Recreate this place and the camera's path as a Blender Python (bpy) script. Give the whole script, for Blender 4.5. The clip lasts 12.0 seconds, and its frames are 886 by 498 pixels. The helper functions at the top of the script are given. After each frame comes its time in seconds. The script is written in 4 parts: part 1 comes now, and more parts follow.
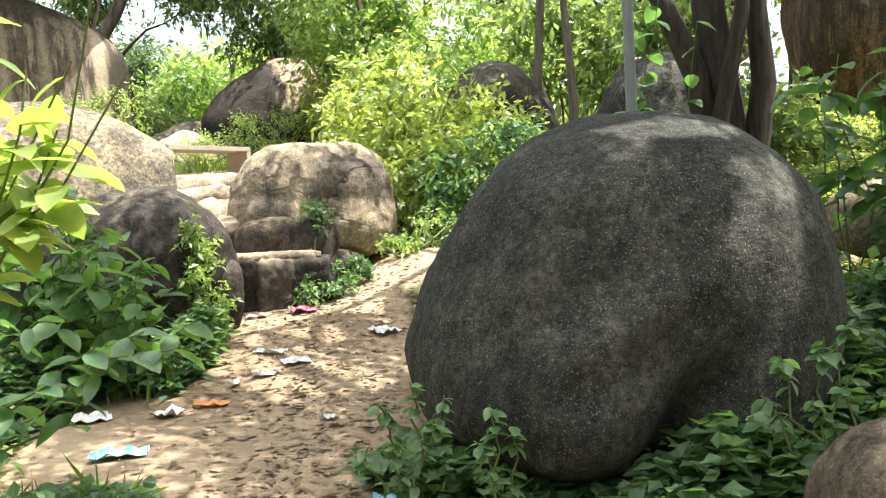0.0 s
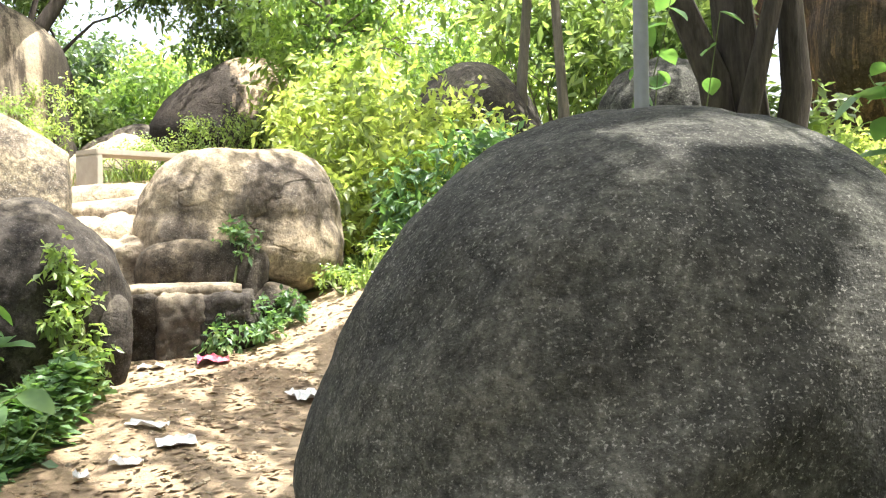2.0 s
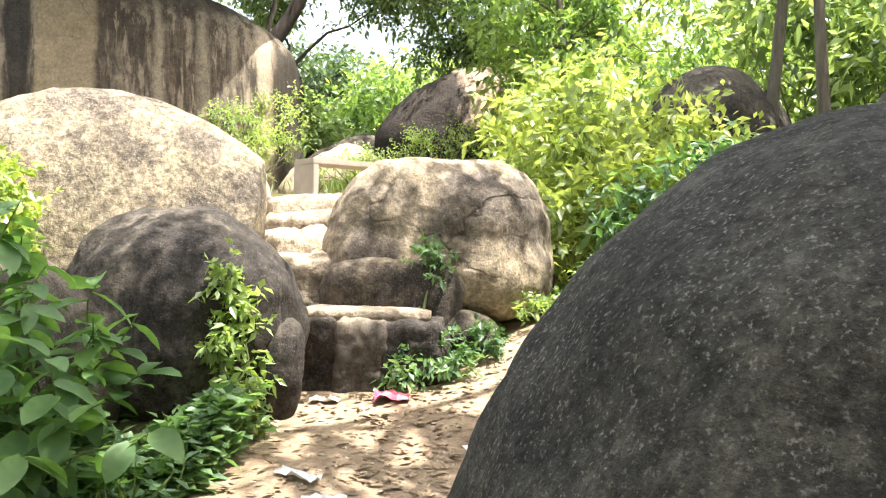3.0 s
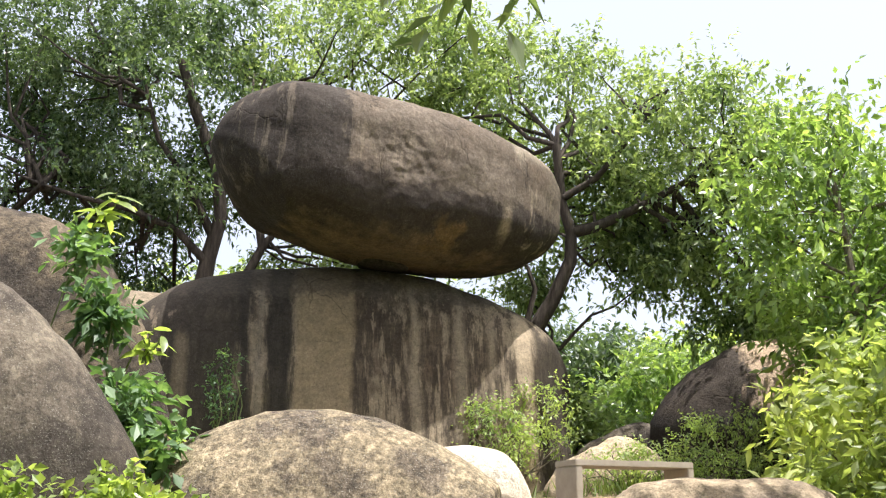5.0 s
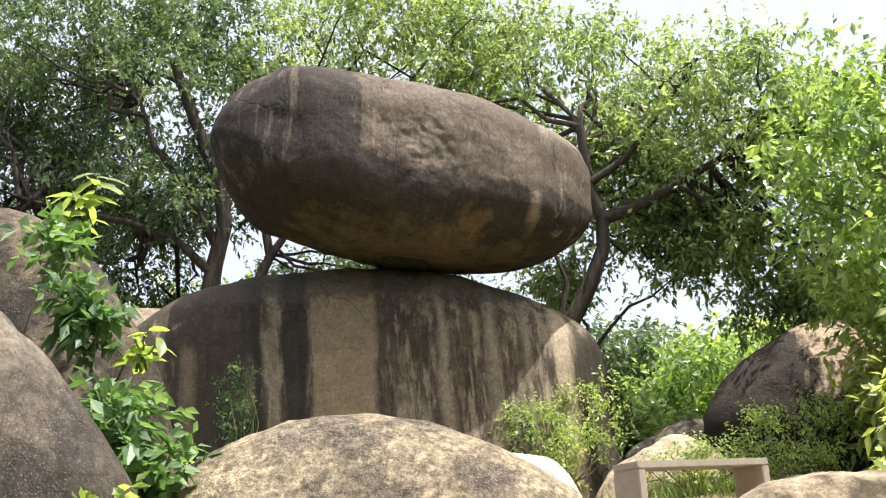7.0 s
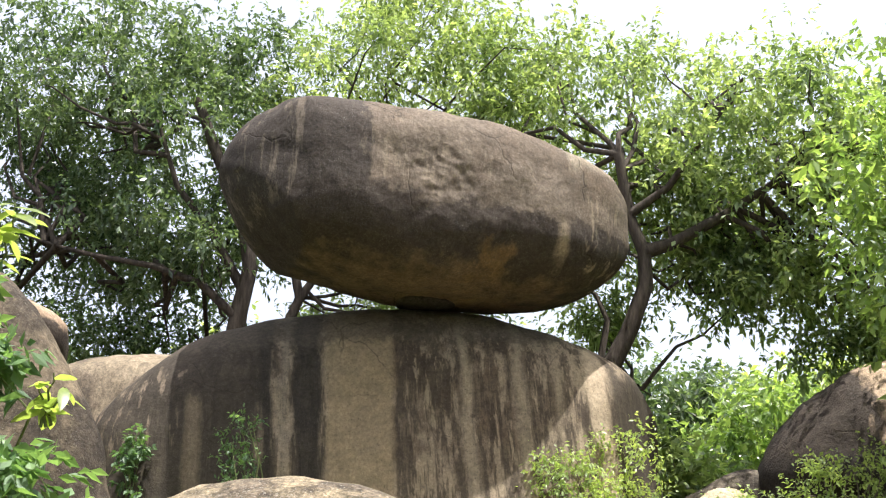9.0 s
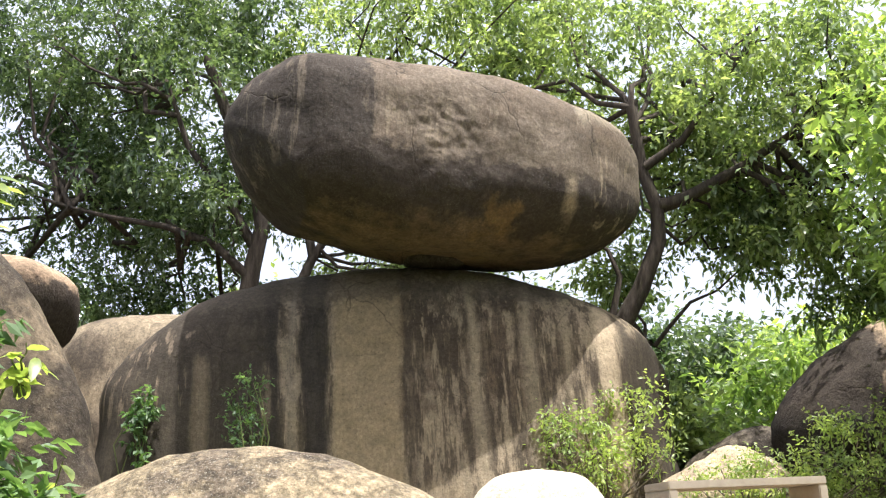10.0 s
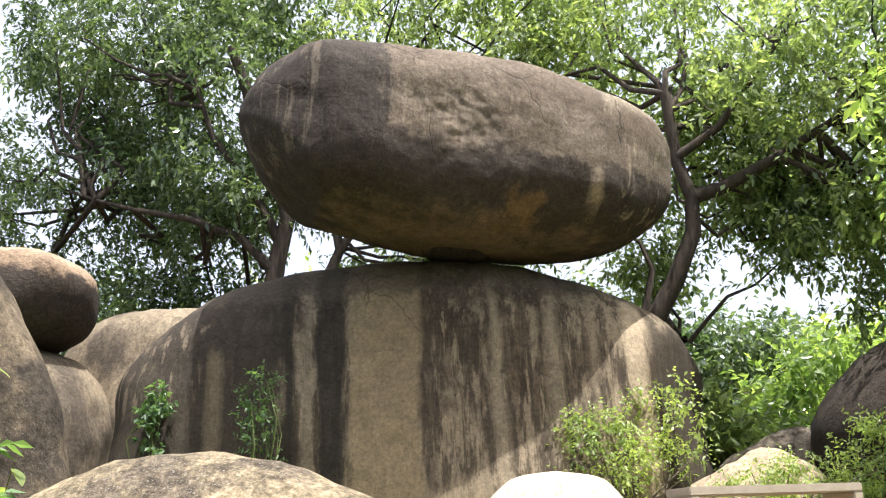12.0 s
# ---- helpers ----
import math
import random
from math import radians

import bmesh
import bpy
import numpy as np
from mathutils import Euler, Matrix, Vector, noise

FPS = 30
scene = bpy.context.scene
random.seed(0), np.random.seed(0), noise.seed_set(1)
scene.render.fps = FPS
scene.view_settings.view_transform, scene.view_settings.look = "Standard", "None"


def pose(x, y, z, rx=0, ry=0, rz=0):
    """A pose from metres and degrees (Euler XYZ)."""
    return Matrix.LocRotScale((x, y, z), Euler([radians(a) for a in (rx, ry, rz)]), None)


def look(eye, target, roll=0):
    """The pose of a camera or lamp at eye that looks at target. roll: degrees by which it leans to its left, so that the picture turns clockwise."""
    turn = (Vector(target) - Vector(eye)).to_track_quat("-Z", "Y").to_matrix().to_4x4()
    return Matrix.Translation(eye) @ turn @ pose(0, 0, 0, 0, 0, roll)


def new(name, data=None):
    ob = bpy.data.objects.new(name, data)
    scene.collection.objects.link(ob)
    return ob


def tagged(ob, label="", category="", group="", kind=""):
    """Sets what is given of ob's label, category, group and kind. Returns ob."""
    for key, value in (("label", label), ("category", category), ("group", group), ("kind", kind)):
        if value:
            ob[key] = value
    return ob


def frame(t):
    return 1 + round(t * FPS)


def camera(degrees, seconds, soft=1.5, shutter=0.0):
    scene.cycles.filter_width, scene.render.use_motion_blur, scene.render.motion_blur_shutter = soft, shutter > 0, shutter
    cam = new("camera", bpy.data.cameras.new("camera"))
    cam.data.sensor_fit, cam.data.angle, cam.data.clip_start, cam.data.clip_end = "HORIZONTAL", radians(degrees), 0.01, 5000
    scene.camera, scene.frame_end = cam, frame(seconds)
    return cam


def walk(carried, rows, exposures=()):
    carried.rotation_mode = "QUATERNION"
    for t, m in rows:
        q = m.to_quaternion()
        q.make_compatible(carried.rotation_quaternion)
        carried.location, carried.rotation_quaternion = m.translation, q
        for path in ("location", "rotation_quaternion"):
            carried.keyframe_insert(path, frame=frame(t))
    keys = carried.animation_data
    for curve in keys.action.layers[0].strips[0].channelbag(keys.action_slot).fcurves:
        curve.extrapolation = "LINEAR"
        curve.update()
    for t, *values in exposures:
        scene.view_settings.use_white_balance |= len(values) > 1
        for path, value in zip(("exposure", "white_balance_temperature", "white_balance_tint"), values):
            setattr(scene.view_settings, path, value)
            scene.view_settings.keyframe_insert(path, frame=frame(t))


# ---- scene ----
cam = camera(48.4, 12.0, 1.2)
PATH = [
    (0, (-0.005, 0.216, 1.523), (-0.034, 2.215, 1.455), -2.8),
    (0.5, (0.01, 0.635, 1.535), (-0.088, 2.632, 1.479), -2.9),
    (1, (0.039, 1.064, 1.545), (0.112, 3.063, 1.53), -1.7),
    (1.5, (0.051, 1.348, 1.572), (0.326, 3.329, 1.564), -0.9),
    (2, (0.179, 1.776, 1.594), (0.181, 3.776, 1.559), -1.1),
    (2.5, (0.217, 2.24, 1.606), (-0.067, 4.22, 1.572), 0.1),
    (3, (0.258, 2.656, 1.644), (-0.212, 4.6, 1.641), 1.2),
    (3.5, (0.351, 3.003, 1.724), (-0.528, 4.797, 1.823), 2.1),
    (3.7, (0.365, 3.071, 1.735), (-0.604, 4.811, 1.92), 2.2),
    (5.3, (-0.053, 3.845, 2.006), (-1.03, 5.501, 2.558), -0.5),
    (5.5, (-0.203, 3.912, 1.995), (-1.197, 5.563, 2.534), -0.8),
    (6, (-0.499, 4.011, 2.026), (-1.443, 5.684, 2.584), -1.7),
    (6.5, (-0.605, 4.216, 2.052), (-1.544, 5.897, 2.594), -3.0),
    (7, (-0.577, 4.49, 2.027), (-1.555, 6.141, 2.591), -3.1),
    (7.5, (-0.658, 4.662, 2.105), (-1.675, 6.29, 2.669), -2.8),
    (7.7, (-0.591, 4.779, 2.093), (-1.613, 6.395, 2.679), -3.1),
    (9.3, (-0.46, 5.459, 2.205), (-1.56, 6.996, 2.86), -2.5),
    (9.5, (-0.431, 5.478, 2.244), (-1.543, 7.016, 2.875), -2.6),
    (10, (-0.326, 5.618, 2.219), (-1.483, 7.147, 2.787), -2.8),
    (10.5, (-0.342, 5.766, 2.161), (-1.55, 7.293, 2.619), -2.5),
    (11, (-0.426, 5.896, 2.228), (-1.643, 7.406, 2.716), -1.8),
    (11.5, (-0.376, 5.992, 2.26), (-1.598, 7.474, 2.818), -1.8),
    (12, (-0.293, 6.078, 2.285), (-1.534, 7.543, 2.846), -2.0),
]
walk(cam, [(t, look(eye, target, roll)) for t, eye, target, roll in PATH], [(0, 1.54, 6150, 8), (0.5, 1.66, 6150, 8), (1.2, 1.62, 6150, 8), (2, 1.88, 6150, 8), (3.4, 1.68, 6150, 12), (3.7, 1.36, 6150, 12), (5.3, 0.84, 6200, 12), (7.5, 0.92, 6200, 12), (9.5, 1.04, 6200, 12), (10.2, 1.02, 6200, 12), (11, 0.86, 6200, 12), (12, 1.04, 6200, 12)])

# ---------------------------------------------------------------- light
SUN_TO = Vector((0.30, -0.02, 0.95)).normalized()
world = bpy.data.worlds.new("sky")
scene.world = world
world.use_nodes = True
wn = world.node_tree.nodes
sky = wn.new("ShaderNodeTexSky")
sky.sky_type = "NISHITA"
sky.sun_disc = False
sky.sun_elevation = math.asin(SUN_TO.z)
sky.sun_rotation = math.atan2(SUN_TO.x, SUN_TO.y)
sky.dust_density = 6.0
sky.air_density = 0.7
wn["Background"].inputs["Strength"].default_value = 0.12
haze = wn.new("ShaderNodeMix")
haze.data_type, haze.blend_type = "RGBA", "ADD"
haze.inputs[0].default_value = 1.0
haze.inputs[7].default_value = (3.0, 2.92, 2.8, 1)
world.node_tree.links.new(sky.outputs[0], haze.inputs[6])
world.node_tree.links.new(haze.outputs[2], wn["Background"].inputs["Color"])
sun = new("sun", bpy.data.lights.new("sun", "SUN"))
sun.data.energy, sun.data.angle, sun.data.color = 5.0, radians(0.53), (1.0, 0.95, 0.86)
sun.matrix_world = look((0, 0, 40), Vector((0, 0, 40)) - SUN_TO)


# ---------------------------------------------------------------- materials
class Nodes:
    def __init__(self, name):
        self.mat = bpy.data.materials.new(name)
        self.mat.use_nodes = True
        self.tree = self.mat.node_tree
        self.bsdf = self.tree.nodes["Principled BSDF"]
        self.out = self.tree.nodes["Material Output"]

    def add(self, kind, **values):
        node = self.tree.nodes.new(kind)
        for key, value in values.items():
            node.inputs[key].default_value = value
        return node

    def link(self, a, b):
        self.tree.links.new(a, b)

    def coords(self, scale=(1, 1, 1), shift=(0, 0, 0), turn=(0, 0, 0)):
        tc = self.add("ShaderNodeTexCoord")
        mp = self.add("ShaderNodeMapping", Scale=scale, Location=shift, Rotation=turn)
        self.link(tc.outputs["Object"], mp.inputs["Vector"])
        return mp.outputs[0]

    def noise(self, vec, scale, detail=6.0, rough=0.6):
        n = self.add("ShaderNodeTexNoise", Scale=scale, Detail=detail, Roughness=rough)
        self.link(vec, n.inputs["Vector"])
        return n.outputs["Fac"]

    def ramp(self, fac, lo, hi, a=0.0, b=1.0):
        r = self.add("ShaderNodeMapRange", **{"From Min": lo, "From Max": hi, "To Min": a, "To Max": b})
        self.link(fac, r.inputs["Value"])
        return r.outputs[0]

    def mix(self, fac, a, b, mode="MIX"):
        m = self.tree.nodes.new("ShaderNodeMix")
        m.data_type, m.blend_type = "RGBA", mode
        for socket, value in ((m.inputs[0], fac), (m.inputs[6], a), (m.inputs[7], b)):
            if isinstance(value, (int, float)):
                socket.default_value = value
            elif isinstance(value, tuple):
                socket.default_value = (*value, 1)
            else:
                self.link(value, socket)
        return m.outputs[2]

    def math(self, op, a, b=0.0):
        m = self.tree.nodes.new("ShaderNodeMath")
        m.operation = op
        for socket, value in ((m.inputs[0], a), (m.inputs[1], b)):
            if isinstance(value, (int, float)):
                socket.default_value = value
            else:
                self.link(value, socket)
        return m.outputs[0]

    def bump(self, height, strength, distance):
        b = self.add("ShaderNodeBump", Strength=strength, Distance=distance)
        self.link(height, b.inputs["Height"])
        self.link(b.outputs[0], self.bsdf.inputs["Normal"])

    def colour(self, c, rough=0.9, spec=0.25):
        if isinstance(c, tuple):
            self.bsdf.inputs["Base Color"].default_value = (*c, 1)
        else:
            self.link(c, self.bsdf.inputs["Base Color"])
        self.bsdf.inputs["Roughness"].default_value = rough
        self.bsdf.inputs["Specular IOR Level"].default_value = spec
        return self.mat


def granite(name, pale, dark, cover=0.5, streak=0.0, specks=0.3, patch=0.9, rust=0.0, grain=0.35, bands=(), blotch=0.22, crack=0.25, relief=0.8):
    """Weathered granite: pale stone under a dark crust, with run-off streaks, lichen specks and rust. bands: tinted
    zones, stains and painted light alike.
    """
    m = Nodes(name)
    v = m.coords()
    crust = m.ramp(m.noise(v, patch, 9, 0.62), 0.62 - 0.34 * cover, 0.72 - 0.34 * cover)
    crust = m.math("MULTIPLY", crust, min(1.0, 0.55 + cover))
    col = m.mix(crust, pale, dark)
    if rust:
        col = m.mix(m.math("MULTIPLY", m.ramp(m.noise(v, 0.7, 5), 0.5, 0.68), rust), col, (0.30, 0.155, 0.055))
    if streak:
        runs = m.noise(m.coords((5.5, 5.5, 0.16)), 1.3, 8, 0.72)
        col = m.mix(m.math("MULTIPLY", m.ramp(runs, 0.47, 0.53), streak), col, (dark[0] * 0.55, dark[1] * 0.52, dark[2] * 0.5))
        drip = m.noise(m.coords((19.0, 19.0, 0.3), (2, 5, 0)), 1.4, 6, 0.65)
        col = m.mix(m.math("MULTIPLY", m.ramp(drip, 0.55, 0.60), streak * 0.7), col, (dark[0] * 0.5, dark[1] * 0.48, dark[2] * 0.46))
        wash = m.noise(m.coords((9.5, 9.5, 0.25), (7, 3, 1)), 1.5, 6, 0.7)
        col = m.mix(m.math("MULTIPLY", m.ramp(wash, 0.57, 0.63), streak * 0.8), col, tuple(min(0.8, c * 1.15) for c in pale))
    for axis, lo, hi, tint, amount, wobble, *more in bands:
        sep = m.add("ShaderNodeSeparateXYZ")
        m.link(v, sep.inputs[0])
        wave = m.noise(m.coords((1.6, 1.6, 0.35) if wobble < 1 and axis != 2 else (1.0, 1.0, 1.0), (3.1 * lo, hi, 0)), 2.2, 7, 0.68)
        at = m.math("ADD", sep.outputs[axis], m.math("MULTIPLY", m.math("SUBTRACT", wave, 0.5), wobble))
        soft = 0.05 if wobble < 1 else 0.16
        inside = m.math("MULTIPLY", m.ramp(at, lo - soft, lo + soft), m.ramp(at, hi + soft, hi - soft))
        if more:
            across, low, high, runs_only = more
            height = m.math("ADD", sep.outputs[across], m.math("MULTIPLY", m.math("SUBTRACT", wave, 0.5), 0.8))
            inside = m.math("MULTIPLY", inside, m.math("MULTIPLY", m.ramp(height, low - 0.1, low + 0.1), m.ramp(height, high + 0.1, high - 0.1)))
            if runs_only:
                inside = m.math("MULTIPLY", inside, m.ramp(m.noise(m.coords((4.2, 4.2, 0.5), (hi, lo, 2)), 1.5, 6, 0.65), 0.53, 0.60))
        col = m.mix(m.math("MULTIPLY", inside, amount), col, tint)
    fine = m.noise(v, 38, 8, 0.75)
    col = m.mix(1.0, col, m.mix(m.ramp(fine, 0.3, 0.7), (1 - grain,) * 3, (1 + grain * 0.6,) * 3), "MULTIPLY")
    mottle = m.noise(v, 6.5, 6, 0.7)
    col = m.mix(1.0, col, m.mix(m.ramp(mottle, 0.36, 0.64), (1 - blotch,) * 3, (1 + blotch * 0.85, 1 + blotch * 0.8, 1 + blotch * 0.7)), "MULTIPLY")
    coarse = m.noise(v, 21, 5, 0.7)
    col = m.mix(1.0, col, m.mix(m.ramp(coarse, 0.38, 0.62), (1 - blotch * 1.1,) * 3, (1 + blotch,) * 3), "MULTIPLY")
    if specks:
        dot = m.ramp(m.noise(v, 120, 3, 0.6), 0.57, 0.69)
        gate = m.ramp(m.noise(v, 3, 5), 0.30, 0.62, 0.25, 1.0)
        col = m.mix(m.math("MULTIPLY", m.math("MULTIPLY", dot, gate), specks), col, (0.42, 0.40, 0.35))
        pit = m.ramp(m.noise(v, 70, 3, 0.6), 0.42, 0.32)
        col = m.mix(m.math("MULTIPLY", pit, 0.6), col, (dark[0] * 0.45, dark[1] * 0.44, dark[2] * 0.42))
    warp = m.add("ShaderNodeTexNoise", Scale=1.6, Detail=6.0)
    m.link(v, warp.inputs["Vector"])
    bend = m.add("ShaderNodeVectorMath")
    bend.operation = "MULTIPLY_ADD"
    bend.inputs[1].default_value = (0.8, 0.8, 0.8)
    m.link(warp.outputs["Color"], bend.inputs[0])
    m.link(v, bend.inputs[2])
    cells = m.add("ShaderNodeTexVoronoi", Scale=0.75)
    cells.feature = "DISTANCE_TO_EDGE"
    m.link(bend.outputs[0], cells.inputs["Vector"])
    line = m.math("MULTIPLY", m.ramp(cells.outputs["Distance"], 0.012, 0.002), m.ramp(m.noise(v, 0.9, 3), 0.5, 0.6, 0, crack))
    col = m.mix(line, col, (dark[0] * 0.35, dark[1] * 0.34, dark[2] * 0.32))
    rel = m.math("ADD", m.math("MULTIPLY", fine, 0.35), m.math("MULTIPLY", mottle, 1.0))
    rel = m.math("SUBTRACT", m.math("ADD", rel, m.math("MULTIPLY", coarse, 0.5)), m.math("MULTIPLY", line, 0.8))
    m.bump(rel, relief, 0.035)
    return m.colour(col, 0.88, 0.2)


def foliage(name, base, bright, gloss=0.45, through_light=0.4, sheen=0.75):
    """Leaves: hue varies from leaf to leaf, light shines through."""
    m = Nodes(name)
    geo = m.add("ShaderNodeNewGeometry")
    col = m.mix(geo.outputs["Random Per Island"], base, bright)
    big = m.noise(m.coords(), 0.9, 3)
    col = m.mix(1.0, col, m.mix(m.ramp(big, 0.35, 0.65), (0.60, 0.66, 0.6), (1.38, 1.28, 1.12)), "MULTIPLY")
    m.colour(col, gloss, sheen)
    tr = m.add("ShaderNodeBsdfTranslucent")
    m.link(m.mix(1.0, col, (2.05, 2.05, 1.0), "MULTIPLY"), tr.inputs["Color"])
    sh = m.add("ShaderNodeMixShader", Fac=through_light)
    m.link(m.bsdf.outputs[0], sh.inputs[1])
    m.link(tr.outputs[0], sh.inputs[2])
    m.link(sh.outputs[0], m.out.inputs["Surface"])
    return m.mat


def bark(name, a, b):
    m = Nodes(name)
    runs = m.noise(m.coords((7, 7, 1.1)), 3.0, 8, 0.7)
    col = m.mix(m.ramp(runs, 0.35, 0.65), a, b)
    m.bump(runs, 0.8, 0.03)
    return m.colour(col, 0.9, 0.2)


def plain(name, a, b, scale=9.0, rough=0.85, relief=0.15):
    m = Nodes(name)
    n = m.noise(m.coords(), scale, 7, 0.7)
    m.bump(n, relief, 0.01)
    return m.colour(m.mix(m.ramp(n, 0.3, 0.7), a, b), rough, 0.25)


def earth():
    m = Nodes("trodden_earth")
    v = m.coords()
    dry = m.mix(m.ramp(m.noise(v, 0.8, 7), 0.35, 0.65), (0.265, 0.195, 0.125), (0.42, 0.325, 0.215))
    fine = m.noise(v, 22, 8, 0.75)
    col = m.mix(1.0, dry, m.mix(m.ramp(fine, 0.3, 0.7), (0.68, 0.67, 0.66), (1.22, 1.2, 1.18)), "MULTIPLY")
    damp = m.ramp(m.noise(v, 2.3, 6), 0.55, 0.68, 0, 0.5)
    col = m.mix(damp, col, (0.17, 0.115, 0.07))
    humus = m.mix(m.ramp(m.noise(v, 3.0, 8, 0.7), 0.35, 0.65), (0.055, 0.045, 0.024), (0.12, 0.115, 0.05))
    worn = m.add("ShaderNodeAttribute")
    worn.attribute_name = "trodden"
    edge = m.math("ADD", worn.outputs["Fac"], m.math("MULTIPLY", m.math("SUBTRACT", m.noise(v, 2.6, 6), 0.5), 0.9))
    col = m.mix(m.ramp(edge, 0.35, 0.6), humus, col)
    m.bump(m.math("ADD", fine, m.math("MULTIPLY", m.noise(v, 5, 5), 2.0)), 0.6, 0.03)
    return m.colour(col, 0.95, 0.15)


EARTH = earth()
ROCK_BIG = granite("dark_granite", (0.071, 0.069, 0.057), (0.045, 0.043, 0.036), cover=0.45, specks=0.5, patch=2.2, grain=0.7, blotch=0.34, crack=0.0, relief=0.8)
ROCK_MID = granite("buff_granite", (0.37, 0.295, 0.20), (0.115, 0.093, 0.071), cover=0.5, streak=0.15, blotch=0.28, specks=0.4, patch=1.5, crack=0.6, relief=0.6)
ROCK_DOME = granite("speckled_buff_granite", (0.30, 0.245, 0.163), (0.115, 0.094, 0.070), cover=0.45, specks=0.65, patch=3.2, grain=0.7, blotch=0.42, crack=0.0, relief=0.7)
ROCK_DARK = granite("sooty_granite", (0.14, 0.118, 0.09), (0.044, 0.037, 0.031), cover=0.62, blotch=0.34, streak=0.3, specks=0.2, patch=1.6, crack=0.0, relief=0.6)
# last two bands are painted light: sunlit right strip, boulder's shade along the top
ROCK_WALL = granite("streaked_granite", (0.26, 0.21, 0.148), (0.085, 0.07, 0.054), cover=0.42, streak=0.75, specks=0.12, patch=0.7, rust=0.12, blotch=0.16, grain=0.22, relief=0.35, crack=0.5,
                    bands=((0, -3.6, -0.95, (0.044, 0.037, 0.029), 0.88, 0.8), (0, -3.6, -1.9, (0.21, 0.165, 0.12), 0.85, 0.9, 2, 0.3, 1.25, 1), (0, -1.85, -1.68, (0.20, 0.16, 0.11), 0.7, 0.25, 2, -2.0, 0.9, 0), (0, -0.98, -0.80, (0.030, 0.026, 0.022), 0.92, 0.3), (0, -0.55, -0.2, (0.030, 0.026, 0.022), 0.92, 0.35),
                           (0, -0.72, -0.60, (0.24, 0.20, 0.15), 0.7, 0.3), (0, -0.15, 0.70, (0.285, 0.222, 0.14), 0.85, 0.3), (0, 0.74, 0.84, (0.075, 0.06, 0.044), 0.6, 0.35, 2, -1.2, 1.9, 0), (0, 0.9, 3.3, (0.27, 0.22, 0.155), 0.8, 0.3, 2, -2.5, 1.5, 1), (0, 0.9, 2.9, (0.062, 0.050, 0.037), 0.5, 0.3, 2, -0.6, 1.8, 1),
                           (0, 0.6, 1.95, (0.25, 0.20, 0.135), 0.62, 0.5, 2, -2.5, -0.75, 0), (0, 3.55, 4.6, (0.05, 0.041, 0.032), 0.85, 0.3, 2, -2.5, 1.2, 0), (0, 1.55, 1.70, (0.29, 0.24, 0.17), 0.7, 0.4), (0, 2.25, 2.40, (0.28, 0.23, 0.165), 0.65, 0.3), (0, 2.75, 2.85, (0.27, 0.22, 0.155), 0.6, 0.3), (0, 3.22, 3.5, (0.42, 0.34, 0.24), 0.8, 0.25, 2, -2.5, 1.5, 0), (2, 1.6, 3.0, (0.095, 0.08, 0.062), 0.65, 0.8)))
# the low z band is crust plus painted shade; the last band paints a sunlit end
ROCK_TOP = granite("brown_granite", (0.148, 0.119, 0.090), (0.10, 0.08, 0.06), cover=0.35, streak=0.1, specks=0.35, patch=0.8, rust=0.06, blotch=0.2, relief=0.4, crack=0.7,
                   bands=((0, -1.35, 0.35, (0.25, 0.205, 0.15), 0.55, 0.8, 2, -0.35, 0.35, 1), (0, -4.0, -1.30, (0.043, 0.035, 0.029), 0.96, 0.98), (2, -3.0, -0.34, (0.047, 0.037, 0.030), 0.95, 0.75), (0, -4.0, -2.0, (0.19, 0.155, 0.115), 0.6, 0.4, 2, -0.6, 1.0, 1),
                          (0, 1.75, 2.6, (0.29, 0.235, 0.165), 0.85, 0.4, 2, -0.95, 0.1, 1), (0, 1.3, 1.45, (0.27, 0.215, 0.15), 0.92, 0.3, 2, -0.9, -0.35, 0), (0, -1.9, 2.8, (0.20, 0.14, 0.085), 0.6, 0.6, 2, -3.0, -1.08, 0), (0, 0.25, 0.7, (0.20, 0.13, 0.06), 0.75, 0.5, 2, -1.1, -0.8, 0), (0, 1.5, 4.0, (0.29, 0.25, 0.185), 0.55, 0.7, 2, 0.5, 2.0, 0)))
ROCK_GREY = granite("grey_granite", (0.175, 0.148, 0.113), (0.068, 0.057, 0.046), cover=0.5, streak=0.35, specks=0.4, patch=1.0, crack=0.0, relief=0.5)
ROCK_BROWN = granite("brown_mottled_granite", (0.135, 0.108, 0.075), (0.05, 0.041, 0.032), cover=0.5, streak=0.2, specks=0.25, patch=1.8, crack=0.0, relief=0.6, blotch=0.35)
ROCK_SLOPE = granite("pale_granite", (0.25, 0.205, 0.145), (0.085, 0.07, 0.054), cover=0.45, streak=0.25, specks=0.2, patch=0.8, crack=0.0, relief=0.3)
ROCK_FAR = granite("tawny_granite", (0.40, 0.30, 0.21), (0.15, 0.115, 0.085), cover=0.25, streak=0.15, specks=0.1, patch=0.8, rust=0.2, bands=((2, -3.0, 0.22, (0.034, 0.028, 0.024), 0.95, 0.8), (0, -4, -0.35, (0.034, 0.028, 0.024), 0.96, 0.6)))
ROCK_RED = granite("rusty_granite", (0.20, 0.125, 0.075), (0.075, 0.055, 0.044), cover=0.5, streak=0.8, specks=0.1, patch=0.5, rust=0.55)
ROCK_WHITE = granite("bleached_granite", (0.60, 0.54, 0.44), (0.40, 0.34, 0.27), cover=0.25, specks=0.1, patch=1.5)
STEP_STONE = granite("step_stone", (0.42, 0.34, 0.235), (0.19, 0.15, 0.11), cover=0.35, specks=0.2, patch=2.0)
